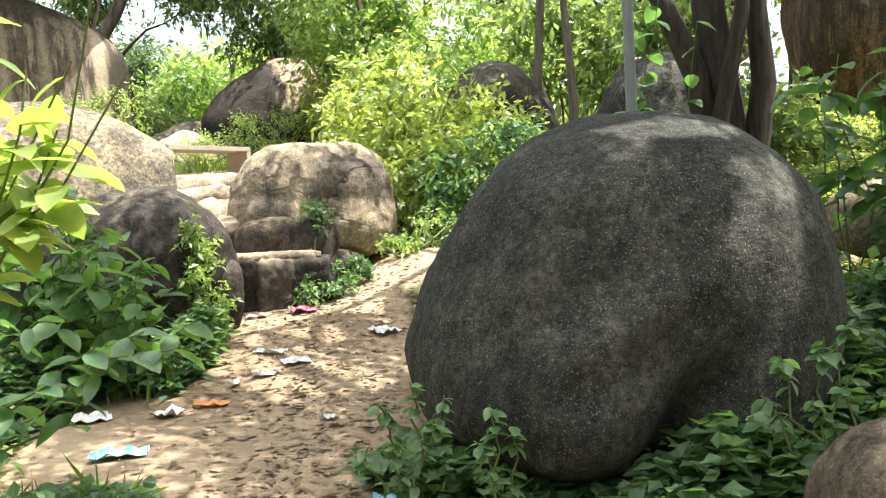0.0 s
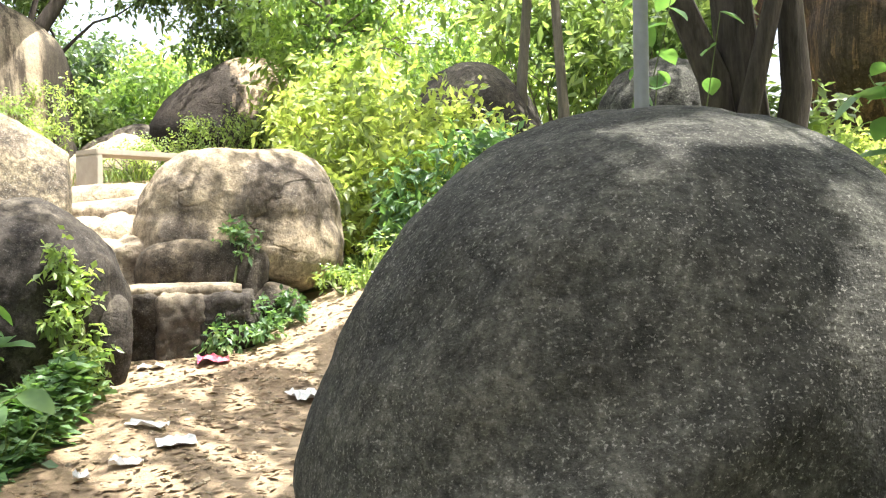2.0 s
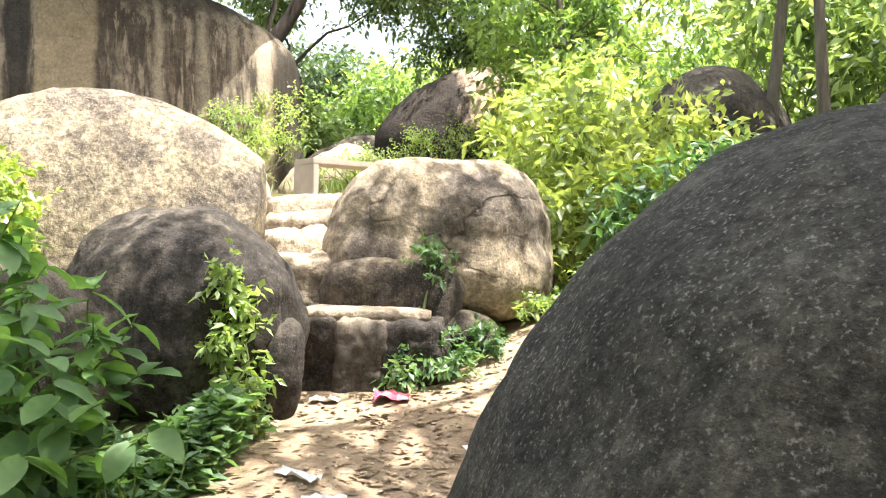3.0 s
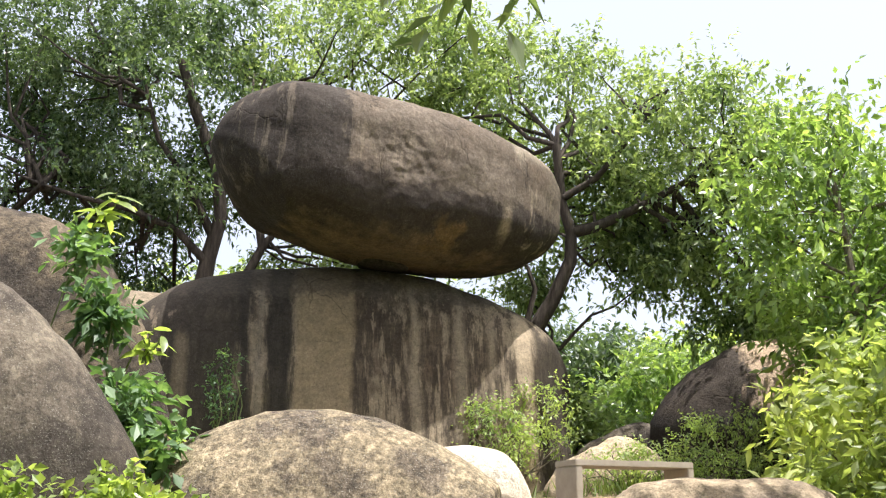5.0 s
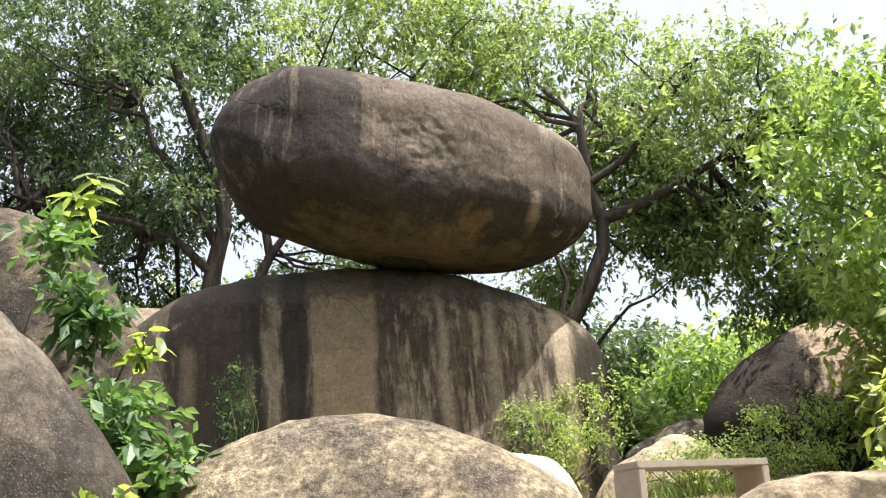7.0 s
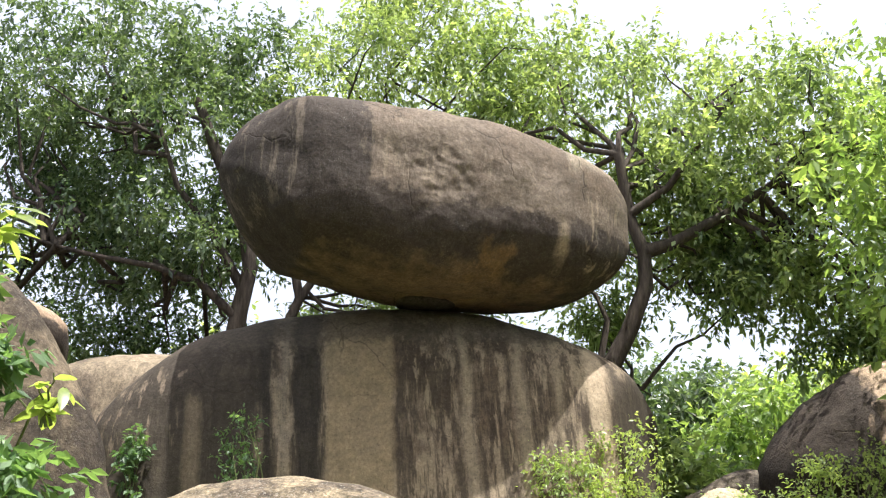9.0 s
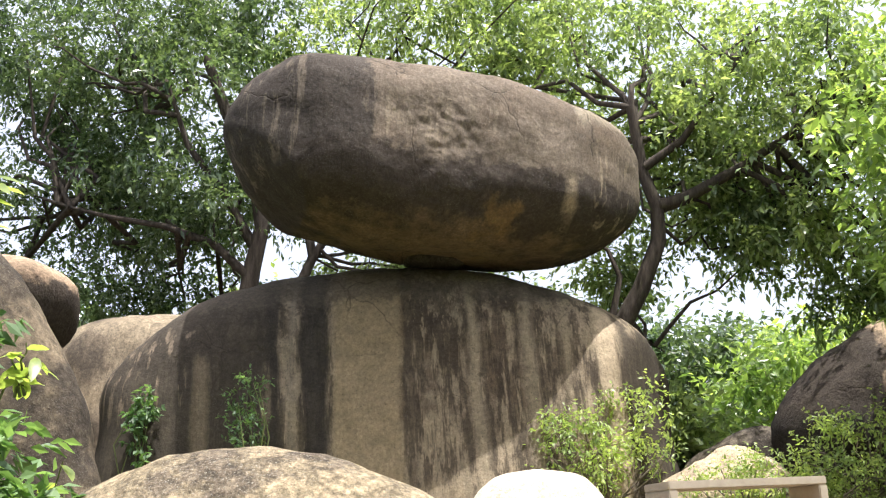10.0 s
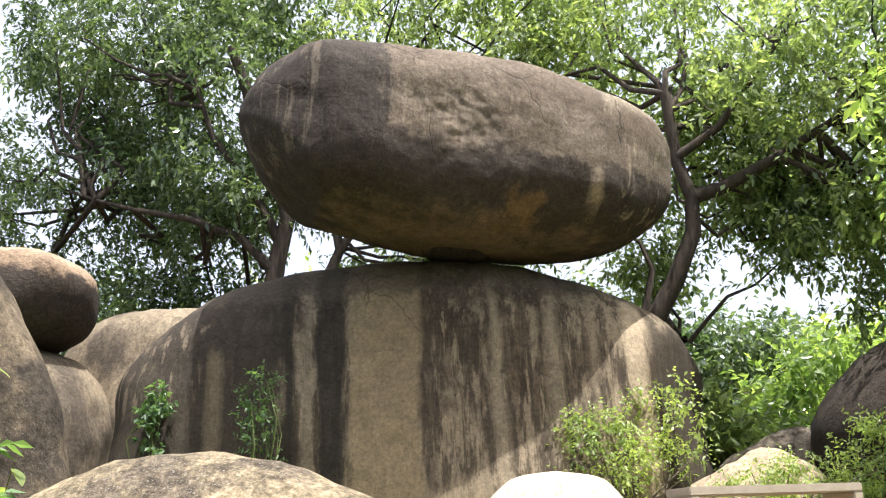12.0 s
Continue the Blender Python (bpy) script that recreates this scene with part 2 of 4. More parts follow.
CONCRETE = plain("bench_concrete", (0.30, 0.265, 0.22), (0.40, 0.36, 0.30), 7, 0.9, 0.3)
LEAF_TREE = foliage("tree_leaf", (0.038, 0.066, 0.038), (0.138, 0.198, 0.128), 0.22, 0.42)
LEAF_TREE_B = foliage("tree_leaf_fresh", (0.086, 0.130, 0.062), (0.295, 0.378, 0.205), 0.24, 0.46)
LEAF_FAR = foliage("far_leaf", (0.185, 0.25, 0.09), (0.45, 0.55, 0.22), 0.3, 0.5)
LEAF_SUNNY = foliage("sunny_tree_leaf", (0.085, 0.145, 0.05), (0.25, 0.35, 0.14), 0.3, 0.48)
LEAF_BUSH = foliage("bush_leaf", (0.152, 0.199, 0.068), (0.452, 0.517, 0.216), 0.45, 0.5)
LEAF_FEATHER = foliage("feathery_leaf", (0.15, 0.22, 0.08), (0.34, 0.43, 0.175), 0.4, 0.45)
LEAF_HERB = foliage("herb_leaf", (0.053, 0.114, 0.052), (0.169, 0.277, 0.129), 0.5, 0.4)
LEAF_BROAD = foliage("broad_leaf", (0.066, 0.14, 0.052), (0.145, 0.25, 0.092), 0.5, 0.42, 0.4)
LEAF_BRIGHT = foliage("young_leaf", (0.179, 0.257, 0.075), (0.291, 0.361, 0.135), 0.35, 0.5)
LEAF_SAPLING = foliage("sapling_leaf", (0.06, 0.135, 0.055), (0.12, 0.215, 0.085), 0.35, 0.42)
GRASS = foliage("grass_blade", (0.06, 0.11, 0.02), (0.16, 0.22, 0.06), 0.6, 0.35)
LEAF_DRY = plain("dry_leaf", (0.17, 0.115, 0.065), (0.30, 0.22, 0.135), 3, 0.8, 0.1)
BARK = bark("dark_bark", (0.030, 0.025, 0.020), (0.085, 0.069, 0.055))
BARK_PALE = bark("pale_bark", (0.10, 0.083, 0.063), (0.21, 0.18, 0.14))
STALK = plain("green_stalk", (0.09, 0.13, 0.04), (0.16, 0.17, 0.07), 12, 0.7, 0.1)
STEEL = plain("galvanised_steel", (0.20, 0.20, 0.195), (0.29, 0.29, 0.28), 6, 0.5, 0.05)
PAPER = plain("litter_paper", (0.62, 0.61, 0.58), (0.78, 0.77, 0.74), 8, 0.7, 0.2)
WRAP_ORANGE = plain("orange_wrapper", (0.62, 0.22, 0.06), (0.75, 0.32, 0.12), 8, 0.4, 0.2)
WRAP_BLUE = plain("blue_wrapper", (0.10, 0.36, 0.62), (0.50, 0.64, 0.74), 14, 0.35, 0.2)
WRAP_PINK = plain("pink_wrapper", (0.62, 0.07, 0.16), (0.74, 0.26, 0.30), 14, 0.4, 0.2)


# ---------------------------------------------------------------- builders
def mesh_of(name, verts, faces, mat, smooth=False):
    me = bpy.data.meshes.new(name)
    verts, faces = np.asarray(verts, np.float32), np.asarray(faces, np.int32)
    me.vertices.add(len(verts))
    me.vertices.foreach_set("co", verts.ravel())
    k = faces.shape[1]
    me.loops.add(faces.size)
    me.loops.foreach_set("vertex_index", faces.ravel())
    me.polygons.add(len(faces))
    me.polygons.foreach_set("loop_start", np.arange(len(faces), dtype=np.int32) * k)
    me.polygons.foreach_set("loop_total", np.full(len(faces), k, np.int32))
    me.polygons.foreach_set("use_smooth", np.full(len(faces), smooth))
    me.update(calc_edges=True)
    me.materials.append(mat)
    return me


def part(name, data, parent, label=""):
    ob = new(name, data)
    ob.parent = parent
    return tagged(ob, label)


def part_bm(name, bm, mat, parent=None, smooth=False):
    me = bpy.data.meshes.new(name)
    bm.to_mesh(me)
    bm.free()
    for p in me.polygons:
        p.use_smooth = smooth
    me.materials.append(mat)
    ob = new(name, me)
    ob.parent = parent
    return ob


def smoothstep(a, b, x):
    u = np.clip((x - a) / (b - a), 0, 1)
    return u * u * (3 - 2 * u)


RISE_Y = [-300, -8, 0, 4, 6.2, 7.5, 8.8, 10.4, 12.7, 14.8, 19, 31, 90, 400]
RISE_Z = [-6, -0.7, 0.0, 0.42, 0.66, 0.86, 1.12, 1.48, 2.09, 2.40, 2.75, 3.05, 3.6, 3.6]


def ground_z(x, y):
    z = sum(np.interp(y + d, RISE_Y, RISE_Z) for d in (-0.8, -0.4, 0, 0.4, 0.8)) / 5
    bank = smoothstep(-2.0, -4.5, x) * smoothstep(2, 7, y) * (1 - smoothstep(8.5, 11, y)) * 0.45
    right = smoothstep(2.5, 5.0, x) * smoothstep(2, 8, y) * (1 - smoothstep(14, 20, y)) * 0.3
    ruts = 0.03 * np.sin(x * 2.3 + 1.1 * y) * np.sin(y * 1.7 - 0.6 * x) + 0.006 * np.sin(5.1 * x + 2) * np.sin(4.3 * y)
    mound = 0.22 * np.exp(-(((x + 0.15) / 0.55) ** 2 + ((y - 8.2) / 0.75) ** 2))
    return z + bank + right + ruts + mound


def gz(x, y):
    return float(ground_z(np.array(x, float), np.array(y, float)))


def rock(name, centre, radii, mat, label, turn=0, tilt=(0, 0), power=2.3, rough=0.05, seed=0, detail=5, shape=None, category="rock", lumps=0.09, kind="", cracks=0.0, size=1.0):
    """One boulder: a rounded block, dented and roughened at three scales. shape() reshapes it in its own axes."""
    bm = bmesh.new()
    bmesh.ops.create_icosphere(bm, subdivisions=detail, radius=1)
    off = Vector((seed * 7.31, seed * 3.17, seed * 5.77))
    small = min(radii)
    for v in bm.verts:
        d = v.co.normalized()
        r = (abs(d.x / radii[0]) ** power + abs(d.y / radii[1]) ** power + abs(d.z / radii[2]) ** power) ** (-1 / power)
        p = d * r
        if shape:
            p = Vector(shape(p.x, p.y, p.z))
        q = p / small
        push = lumps * small * noise.noise(q * 0.9 + off) * 1.6
        push += rough * small * (noise.noise(q * 2.6 + off) + 0.5 * noise.noise(q * 6.0 + off) + 0.22 * noise.noise(q * 15 + off))
        if cracks:
            near, _ = noise.voronoi(q * Vector((0.9, 0.9, 0.7)) + off + Vector((1, 1, 1)) * 0.25 * noise.noise(q * 2.0 + off))
            push -= cracks * small * max(0.0, 1 - (near[1] - near[0]) / 0.05)
        v.co = p + d * push
    ob = part_bm(name, bm, mat, None, True)
    ob.matrix_world = pose(*centre, tilt[0], tilt[1], turn) @ Matrix.Diagonal((size, size, size, 1))
    return tagged(ob, label, category, kind=kind)


def tube(points, radii, sides=7):
    """Vertices and quads of a tapered tube through points."""
    pts = [Vector(p) for p in points]
    verts, faces = [], []
    side = None
    for i, p in enumerate(pts):
        way = (pts[min(i + 1, len(pts) - 1)] - pts[max(i - 1, 0)]).normalized()
        ref = side if side else (Vector((1, 0, 0)) if abs(way.x) < 0.8 else Vector((0, 1, 0)))
        up = way.cross(ref).normalized()
        side = up.cross(way).normalized()
        for k in range(sides):
            a = 2 * math.pi * k / sides
            verts.append(p + (side * math.cos(a) + up * math.sin(a)) * radii[i])
        if i:
            for k in range(sides):
                a, b = (i - 1) * sides + k, (i - 1) * sides + (k + 1) % sides
                faces.append((a, b, b + sides, a + sides))
    return [tuple(v) for v in verts], faces


def bent(a, b, wob, rng, n=6):
    a, b = np.array(a, float), np.array(b, float)
    pts = [a + (b - a) * i / (n - 1) for i in range(n)]
    amp = wob * np.linalg.norm(b - a)
    return [p + (rng.normal(0, amp, 3) if 0 < i < n - 1 else 0) for i, p in enumerate(pts)]


def tubes_mesh(name, runs, mat, sides=7):
    verts, faces = [], []
    for pts, radii in runs:
        v, f = tube(pts, radii, sides)
        faces += [tuple(i + len(verts) for i in q) for q in f]
        verts += v
    return mesh_of(name, verts, faces, mat, True)


def leaves(name, roots, ways, lengths, mat, rng, wide=0.45, droop=0.25, roll=0.6):
    """Many folded leaves in one mesh: each has a base, two shoulders each side and a tip, bent along its midrib."""
    n = len(roots)
    roots, ways = np.asarray(roots, float), np.asarray(ways, float)
    ways = ways / np.maximum(np.linalg.norm(ways, axis=1, keepdims=True), 1e-6)
    up = np.array([0, 0, 1.0]) + rng.normal(0, roll, (n, 3))
    side = np.cross(ways, up)
    side /= np.maximum(np.linalg.norm(side, axis=1, keepdims=True), 1e-6)
    top = np.cross(side, ways)
    L = np.asarray(lengths, float)[:, None] * np.ones((n, 1))
    w = L * wide * 0.5
    down = np.array([0, 0, -1.0]) * L * droop
    mid = roots + ways * L * 0.45 - top * L * 0.03
    a = mid + side * w + top * w * 0.3 + down * 0.3
    b = mid - side * w + top * w * 0.3 + down * 0.3
    tip = roots + ways * L + down
    verts = np.stack([roots, a, tip, b], 1).reshape(-1, 3)
    i = np.arange(n)[:, None] * 4
    faces = np.concatenate([i + [0, 2, 1], i + [0, 3, 2]])
    return mesh_of(name, verts, faces, mat, False)


def spray(rng, centre, radius, twigs, per, length, up=0.25, reach=0.35):
    """Leaf roots and ways on twigs that leave a clump's heart."""
    way = rng.normal(0, 1, (twigs, 3)) + [0, 0, up]
    way /= np.linalg.norm(way, axis=1, keepdims=True)
    heart = np.asarray(centre) + rng.normal(0, 0.33, (twigs, 3)) * radius
    s = np.linspace(0.15, 1, per)
    roots = heart[:, None] + way[:, None] * s[None, :, None] * reach
    fan = way[:, None] * 0.7 + rng.normal(0, 0.75, (twigs, per, 3)) + [0, 0, -0.15]
    return roots.reshape(-1, 3), fan.reshape(-1, 3), rng.uniform(0.7, 1.25, twigs * per) * length


def tree(name, label, foot, trunk, crowns, leaf_mat, bark_mat, seed, length=0.13, density=1.0, trunk_radius=0.16, wide=0.42, droop=0.3, category="tree", reach=0.4, boughs=3, limbs=(), gaps=(), twigs=13, per=8):
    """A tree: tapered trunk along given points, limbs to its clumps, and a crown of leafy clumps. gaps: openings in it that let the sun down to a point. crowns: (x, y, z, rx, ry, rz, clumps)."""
    rng = np.random.default_rng(seed)
    root = new(name)
    root.location = foot
    o = np.array(foot, float)
    tagged(root, label, category)
    runs = []
    tpts = [np.array(p, float) - o for p in trunk]
    tr = np.linspace(trunk_radius, trunk_radius * 0.45, len(tpts))
    tr[0] *= 1.35
    runs.append((tpts, tr))
    for line, r0, r1 in limbs:
        runs.append(([np.array(p, float) - o for p in line], np.linspace(r0, r1, len(line))))
    anchors = np.concatenate([np.linspace(a, b, 5) for line, _ in [(tpts[len(tpts) // 2:], 0)] + runs[1:] for a, b in zip(line, line[1:])])
    all_r, all_w, all_l = [], [], []
    for cx, cy, cz, rx, ry, rz, clumps in crowns:
        cc = np.array((cx, cy, cz)) - o
        k = 0
        for _ in range(int(clumps * density)):
            d = rng.normal(0, 1, 3)
            d /= np.linalg.norm(d)
            c = cc + d * np.array((rx, ry, rz)) * rng.uniform(0.35, 1.0) ** 0.6
            r, w, l = spray(rng, c, rng.uniform(0.65, 1.4) * reach, int(rng.integers(twigs - 4, twigs + 5)), per, length, 0.1, reach)
            all_r.append(r), all_w.append(w), all_l.append(l)
            if k % boughs == 0 and clumps > 4:
                start = anchors[int(np.argmin(np.linalg.norm(anchors - c - [0, 0, -0.4], axis=1) + rng.uniform(0, 0.8, len(anchors))))]
                pts = bent(start, c, 0.06, rng, 6)
                runs.append((pts, np.linspace(min(trunk_radius * 0.3, 0.008 + 0.014 * np.linalg.norm(c - start)), 0.006, 6)))
            k += 1
    part("trunk", tubes_mesh("trunk", runs, bark_mat), root)
    all_r, all_w, all_l = np.concatenate(all_r), np.concatenate(all_w), np.concatenate(all_l)
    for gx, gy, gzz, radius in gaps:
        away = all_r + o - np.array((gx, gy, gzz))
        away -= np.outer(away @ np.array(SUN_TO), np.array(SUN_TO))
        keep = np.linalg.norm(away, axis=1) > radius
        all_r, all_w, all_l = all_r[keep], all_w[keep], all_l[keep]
    part("crown", leaves("crown", all_r, all_w, all_l, leaf_mat, rng, wide, droop), root)
    return root


def bush(name, label, foot, lobes, leaf_mat, seed, length=0.06, wide=0.5, reach=0.16, stalk_mat=None, category="bush", droop=0.2, twigs=10):
    """A bush: thin stems from the foot to each clump, small leaves on twigs. lobes: (x, y, z, rx, ry, rz, clumps)."""
    rng = np.random.default_rng(seed)
    root = new(name)
    root.location = foot
    o = np.array(foot, float)
    tagged(root, label, category)
    runs, R, W, L = [], [], [], []
    for cx, cy, cz, rx, ry, rz, clumps in lobes:
        for k in range(clumps):
            d = rng.normal(0, 1, 3)
            d /= np.linalg.norm(d)
            c = np.array((cx, cy, cz)) - o + d * np.array((rx, ry, rz)) * rng.uniform(0.3, 1.0) ** 0.5
            r, w, l = spray(rng, c, reach, int(rng.integers(twigs - 3, twigs + 4)), 6, length, 0.35, reach)
            R.append(r), W.append(w), L.append(l)
            if k % 3 == 0:
                runs.append((bent(rng.normal(0, 0.05, 3) * [1, 1, 0], c, 0.05, rng, 5), np.linspace(0.014, 0.004, 5)))
    tagged(part("stem", tubes_mesh("stem", runs, stalk_mat or BARK_PALE, 5), root), kind="stuff")
    part("foliage", leaves("foliage", np.concatenate(R), np.concatenate(W), np.concatenate(L), leaf_mat, rng, wide, droop), root)
    return root


def broad_leaf_mesh(name, mat, length=1.0, wide=0.5, bend=0.25):
    """One large leaf: seven ribs along the midrib, folded and arched."""
    verts, faces = [], []
    for i in range(8):
        s = i / 7
        half = wide * 0.5 * (math.sin(math.pi * min(1.0, s * 0.92 + 0.06)) ** 0.8) * length
        if i == 7:
            half = 0.004
        x, z = s * length, -bend * s * s * length
        wave = 0.012 * length * math.sin(i * 2.1)
        verts += [(x, half, z + half * 0.25 + wave), (x, 0, z), (x, -half, z + half * 0.25 - wave)]
        if i:
            a = (i - 1) * 3
            faces += [(a, a + 1, a + 4, a + 3), (a + 1, a + 2, a + 5, a + 4)]
    return mesh_of(name, verts, faces, mat, True)


def broad_plant(name, label, foot, stems, mat, seed, length=0.14, per=9, wide=0.52, whorl=0.0, category="plant", start=0.25):
    """A broad-leaved plant: stems with single large leaves. stems: tip points."""
    rng = np.random.default_rng(seed)
    kinds = [broad_leaf_mesh("leaf", mat, 1.0, wide * f, b) for f, b in ((1, 0.15), (0.85, 0.35), (1.12, 0.25))]
    root = new(name)
    root.location = foot
    o = np.array(foot, float)
    tagged(root, label, category)
    runs = []
    for tip in stems:
        tip = np.array(tip, float) - o
        pts = bent(rng.normal(0, 0.04, 3) * [1, 1, 0], tip, 0.04, rng, 7)
        runs.append((pts, np.linspace(0.008, 0.003, 7)))
        turn = rng.uniform(0, 6.28)
        for k in range(per):
            s = start + (1 - start) * k / max(per - 1, 1)
            if whorl and k > per * 0.4:
                s = 1 - whorl * rng.uniform(0, 1)
            f = s * 6
            i = min(int(f), 5)
            at = pts[i] + (pts[i + 1] - pts[i]) * (f - i)
            turn += 2.4
            pitch = rng.uniform(-42, 14)
            size = length * rng.uniform(0.65, 1.2)
            ob = part("leaf", kinds[int(rng.integers(3))], root)
            ob.matrix_local = pose(*at, 0, 0, math.degrees(turn)) @ pose(0, 0, 0, rng.uniform(-30, 30), -pitch * 0.8, 0) @ Matrix.Diagonal((size, size, size, 1))
    tagged(part("stem", tubes_mesh("stem", runs, STALK, 5), root), kind="stuff")
    return root


def ground_cover(name, label, spots, mat, seed, length=0.045, wide=0.62, lift=0.22, category="ground cover"):
    """Low herbs that nobody could count. spots: (x, y, rx, ry, height, plants)."""
    rng = np.random.default_rng(seed)
    R, W, L = [], [], []
    for x, y, rx, ry, h, n in spots:
        px, py = x + rx * 0.5 * np.clip(rng.normal(0, 1, n), -1.7, 1.7), y + ry * 0.5 * np.clip(rng.normal(0, 1, n), -1.7, 1.7)
        pz = ground_z(px, py)
        for k in range(8):
            s = rng.uniform(0.1, 1.0, n) * h * (0.55 + 0.45 * np.sin(px * 5.1) * np.cos(py * 4.3))
            R.append(np.stack([px + rng.normal(0, 0.035, n), py + rng.normal(0, 0.035, n), pz + s], 1))
            W.append(rng.normal(0, 1, (n, 3)) * [1, 1, 0.25] + [0, 0, lift])
            L.append(rng.uniform(0.6, 1.3, n) * length)
    ob = new(name, leaves(name, np.concatenate(R), np.concatenate(W), np.concatenate(L), mat, rng, wide, 0.2, 0.3))
    return tagged(ob, label, category, kind="stuff")


def grass(name, label, spots, seed, length=0.2):
    rng = np.random.default_rng(seed)
    R, W, L = [], [], []
    for x, y, rx, ry, n in spots:
        px, py = rng.normal(x, rx * 0.5, n), rng.normal(y, ry * 0.5, n)
        R.append(np.stack([px, py, ground_z(px, py) - 0.01], 1))
        W.append(rng.normal(0, 0.4, (n, 3)) * [1, 1, 0] + [0, 0, 1])
        L.append(rng.uniform(0.5, 1.3, n) * length)
    ob = new(name, leaves(name, np.concatenate(R), np.concatenate(W), np.concatenate(L), GRASS, rng, 0.07, 0.1, 1.0))
    return tagged(ob, label, "grass", kind="stuff")


# ---------------------------------------------------------------- ground
xs = np.concatenate([np.linspace(-400, -16, 24)[:-1], np.linspace(-16, 14, 220), np.linspace(14, 400, 24)[1:]])
ys = np.concatenate([np.linspace(-300, -6, 20)[:-1], np.linspace(-6, 26, 240), np.linspace(26, 400, 24)[1:]])
gx, gy = np.meshgrid(xs, ys)
gv = np.stack([gx, gy, ground_z(gx, gy)], -1).reshape(-1, 3)
ii = (np.arange(len(ys) - 1)[:, None] * len(xs) + np.arange(len(xs) - 1)).ravel()[:, None]
ground = new("ground", mesh_of("ground", gv, ii + [0, 1, len(xs) + 1, len(xs)], EARTH, True))
worn_at = np.full(gv.shape[0], 9.0)
for (ax, ay), (bx, by), half in (((0, -8), (-0.35, 4.2), 0.8), ((-0.35, 4.2), (-1.0, 6.2), 0.85), ((-0.7, 3.2), (-2.3, 5.0), 0.8), ((-2.0, 5.1), (-1.0, 5.6), 0.6), ((-1.0, 6.2), (-1.1, 7.8), 0.7), ((-1.1, 7.8), (-0.35, 8.4), 0.65), ((-1.6, 8.0), (-2.6, 10.2), 0.7), ((-2.6, 10.2), (-3.6, 13.0), 1.1), ((-3.6, 13.0), (-2.2, 13.3), 0.8), ((3.8, 8.6), (9.0, 10.8), 0.9), ((4.5, 13.5), (13.0, 17.0), 1.6)):
    s = np.clip(((gv[:, 0] - ax) * (bx - ax) + (gv[:, 1] - ay) * (by - ay)) / ((bx - ax) ** 2 + (by - ay) ** 2), 0, 1)
    worn_at = np.minimum(worn_at, np.hypot(gv[:, 0] - ax - s * (bx - ax), gv[:, 1] - ay - s * (by - ay)) / half)
mark = ground.data.attributes.new("trodden", "FLOAT", "POINT")
mark.data.foreach_set("value", (1 - smoothstep(0.75, 1.25, worn_at)).astype(np.float32))
tagged(ground, "trodden sandy earth rising between the boulders", "ground", kind="structure")


# ---------------------------------------------------------------- boulders by the path
def cut(p, normal, depth, keep=0.25):
    """Flatten what stands out past a plane, as where a slab has split off."""
    over = p.dot(normal) - depth
    return p - normal * over * (1 - keep) if over > 0 else p


def broad_foot(x, y, z):
    """Fuller towards the ground than a plain round."""
    k = 1 + 0.30 * max(0.0, -z) / 0.5
    return x * k, y * k, z


def loaf_ends(x, y, z):
    """A broad loaf with nearly upright ends."""
    p = cut(Vector((x, y, z)), Vector((0.985, -0.10, -0.12)).normalized(), 0.90, 0.10)
    return tuple(cut(p, Vector((-1, 0, 0.05)).normalized(), 1.0, 0.08))


def foot_in(x, y, z):
    """Leaning flank, a belly low in front, a groove beside it and an undercut foot."""
    k = 1 - 0.32 * max(0.0, -z - 0.45) ** 1.2
    if x < 0:
        x *= 1.037 - 0.316 * max(0.0, z + 0.1)
    else:
        x *= 0.97
    belly = 0.17 * math.exp(-((x + 0.40) ** 2 + (z + 0.38) ** 2) / 0.13)
    groove = 0.20 * math.exp(-((x - 0.20 - 0.5 * z) ** 2) / 0.014 - (z + 0.42) ** 2 / 0.09)
    groove += 0.12 * math.exp(-((z + 0.62 + 0.15 * x) ** 2) / 0.012 - (x - 0.1) ** 2 / 0.5)
    brow = 0.05 * math.exp(-((z - 0.15 - 0.5 * x) ** 2) / 0.01 - (x + 0.2) ** 2 / 0.15)
    if y < 0:
        y -= 1.2 * belly + 1.5 * brow - 1.4 * groove
    return x * k, y * k, z


rock("boulder", (0.74, 4.94, 1.02), (0.966, 1.23, 0.968), ROCK_BIG, "huge dark rounded granite boulder beside the path", 0, (0, 0), 2.4, 0.03, 3, 6, foot_in, "boulder", 0.06)
rock("boulder", (-2.26, 7.29, 1.25), (0.61, 0.58, 0.61), ROCK_DARK, "sooty round granite boulder half hidden by plants", 10, (0, 0), 2.2, 0.05, 5, 6, None, "boulder", 0.10)
rock("stone", (-1.66, 7.22, 1.02), (0.11, 0.16, 0.27), ROCK_DARK, "upright narrow stone beside the steps", 20, (0, 4), 2.8, 0.08, 6, 4)
rock("boulder", (-3.38, 8.24, 0.9), (1.55, 0.65, 1.71), ROCK_DOME, "broad pale speckled granite dome", 25, (0, 0), 2.15, 0.03, 7, 6, loaf_ends, "boulder", 0.06)
rock("boulder", (-1.22, 8.72, 1.71), (0.69, 0.56, 0.51), ROCK_MID, "buff granite boulder with a dark crust beside the steps", 10, (0, 3), 2.4, 0.05, 8, 6, broad_foot, "boulder", 0.08)
rock("stone", (-1.38, 8.25, 1.25), (0.42, 0.30, 0.34), ROCK_BROWN, "blocky stone wedged under the buff boulder", 5, (0, 0), 3.4, 0.06, 9, 4)
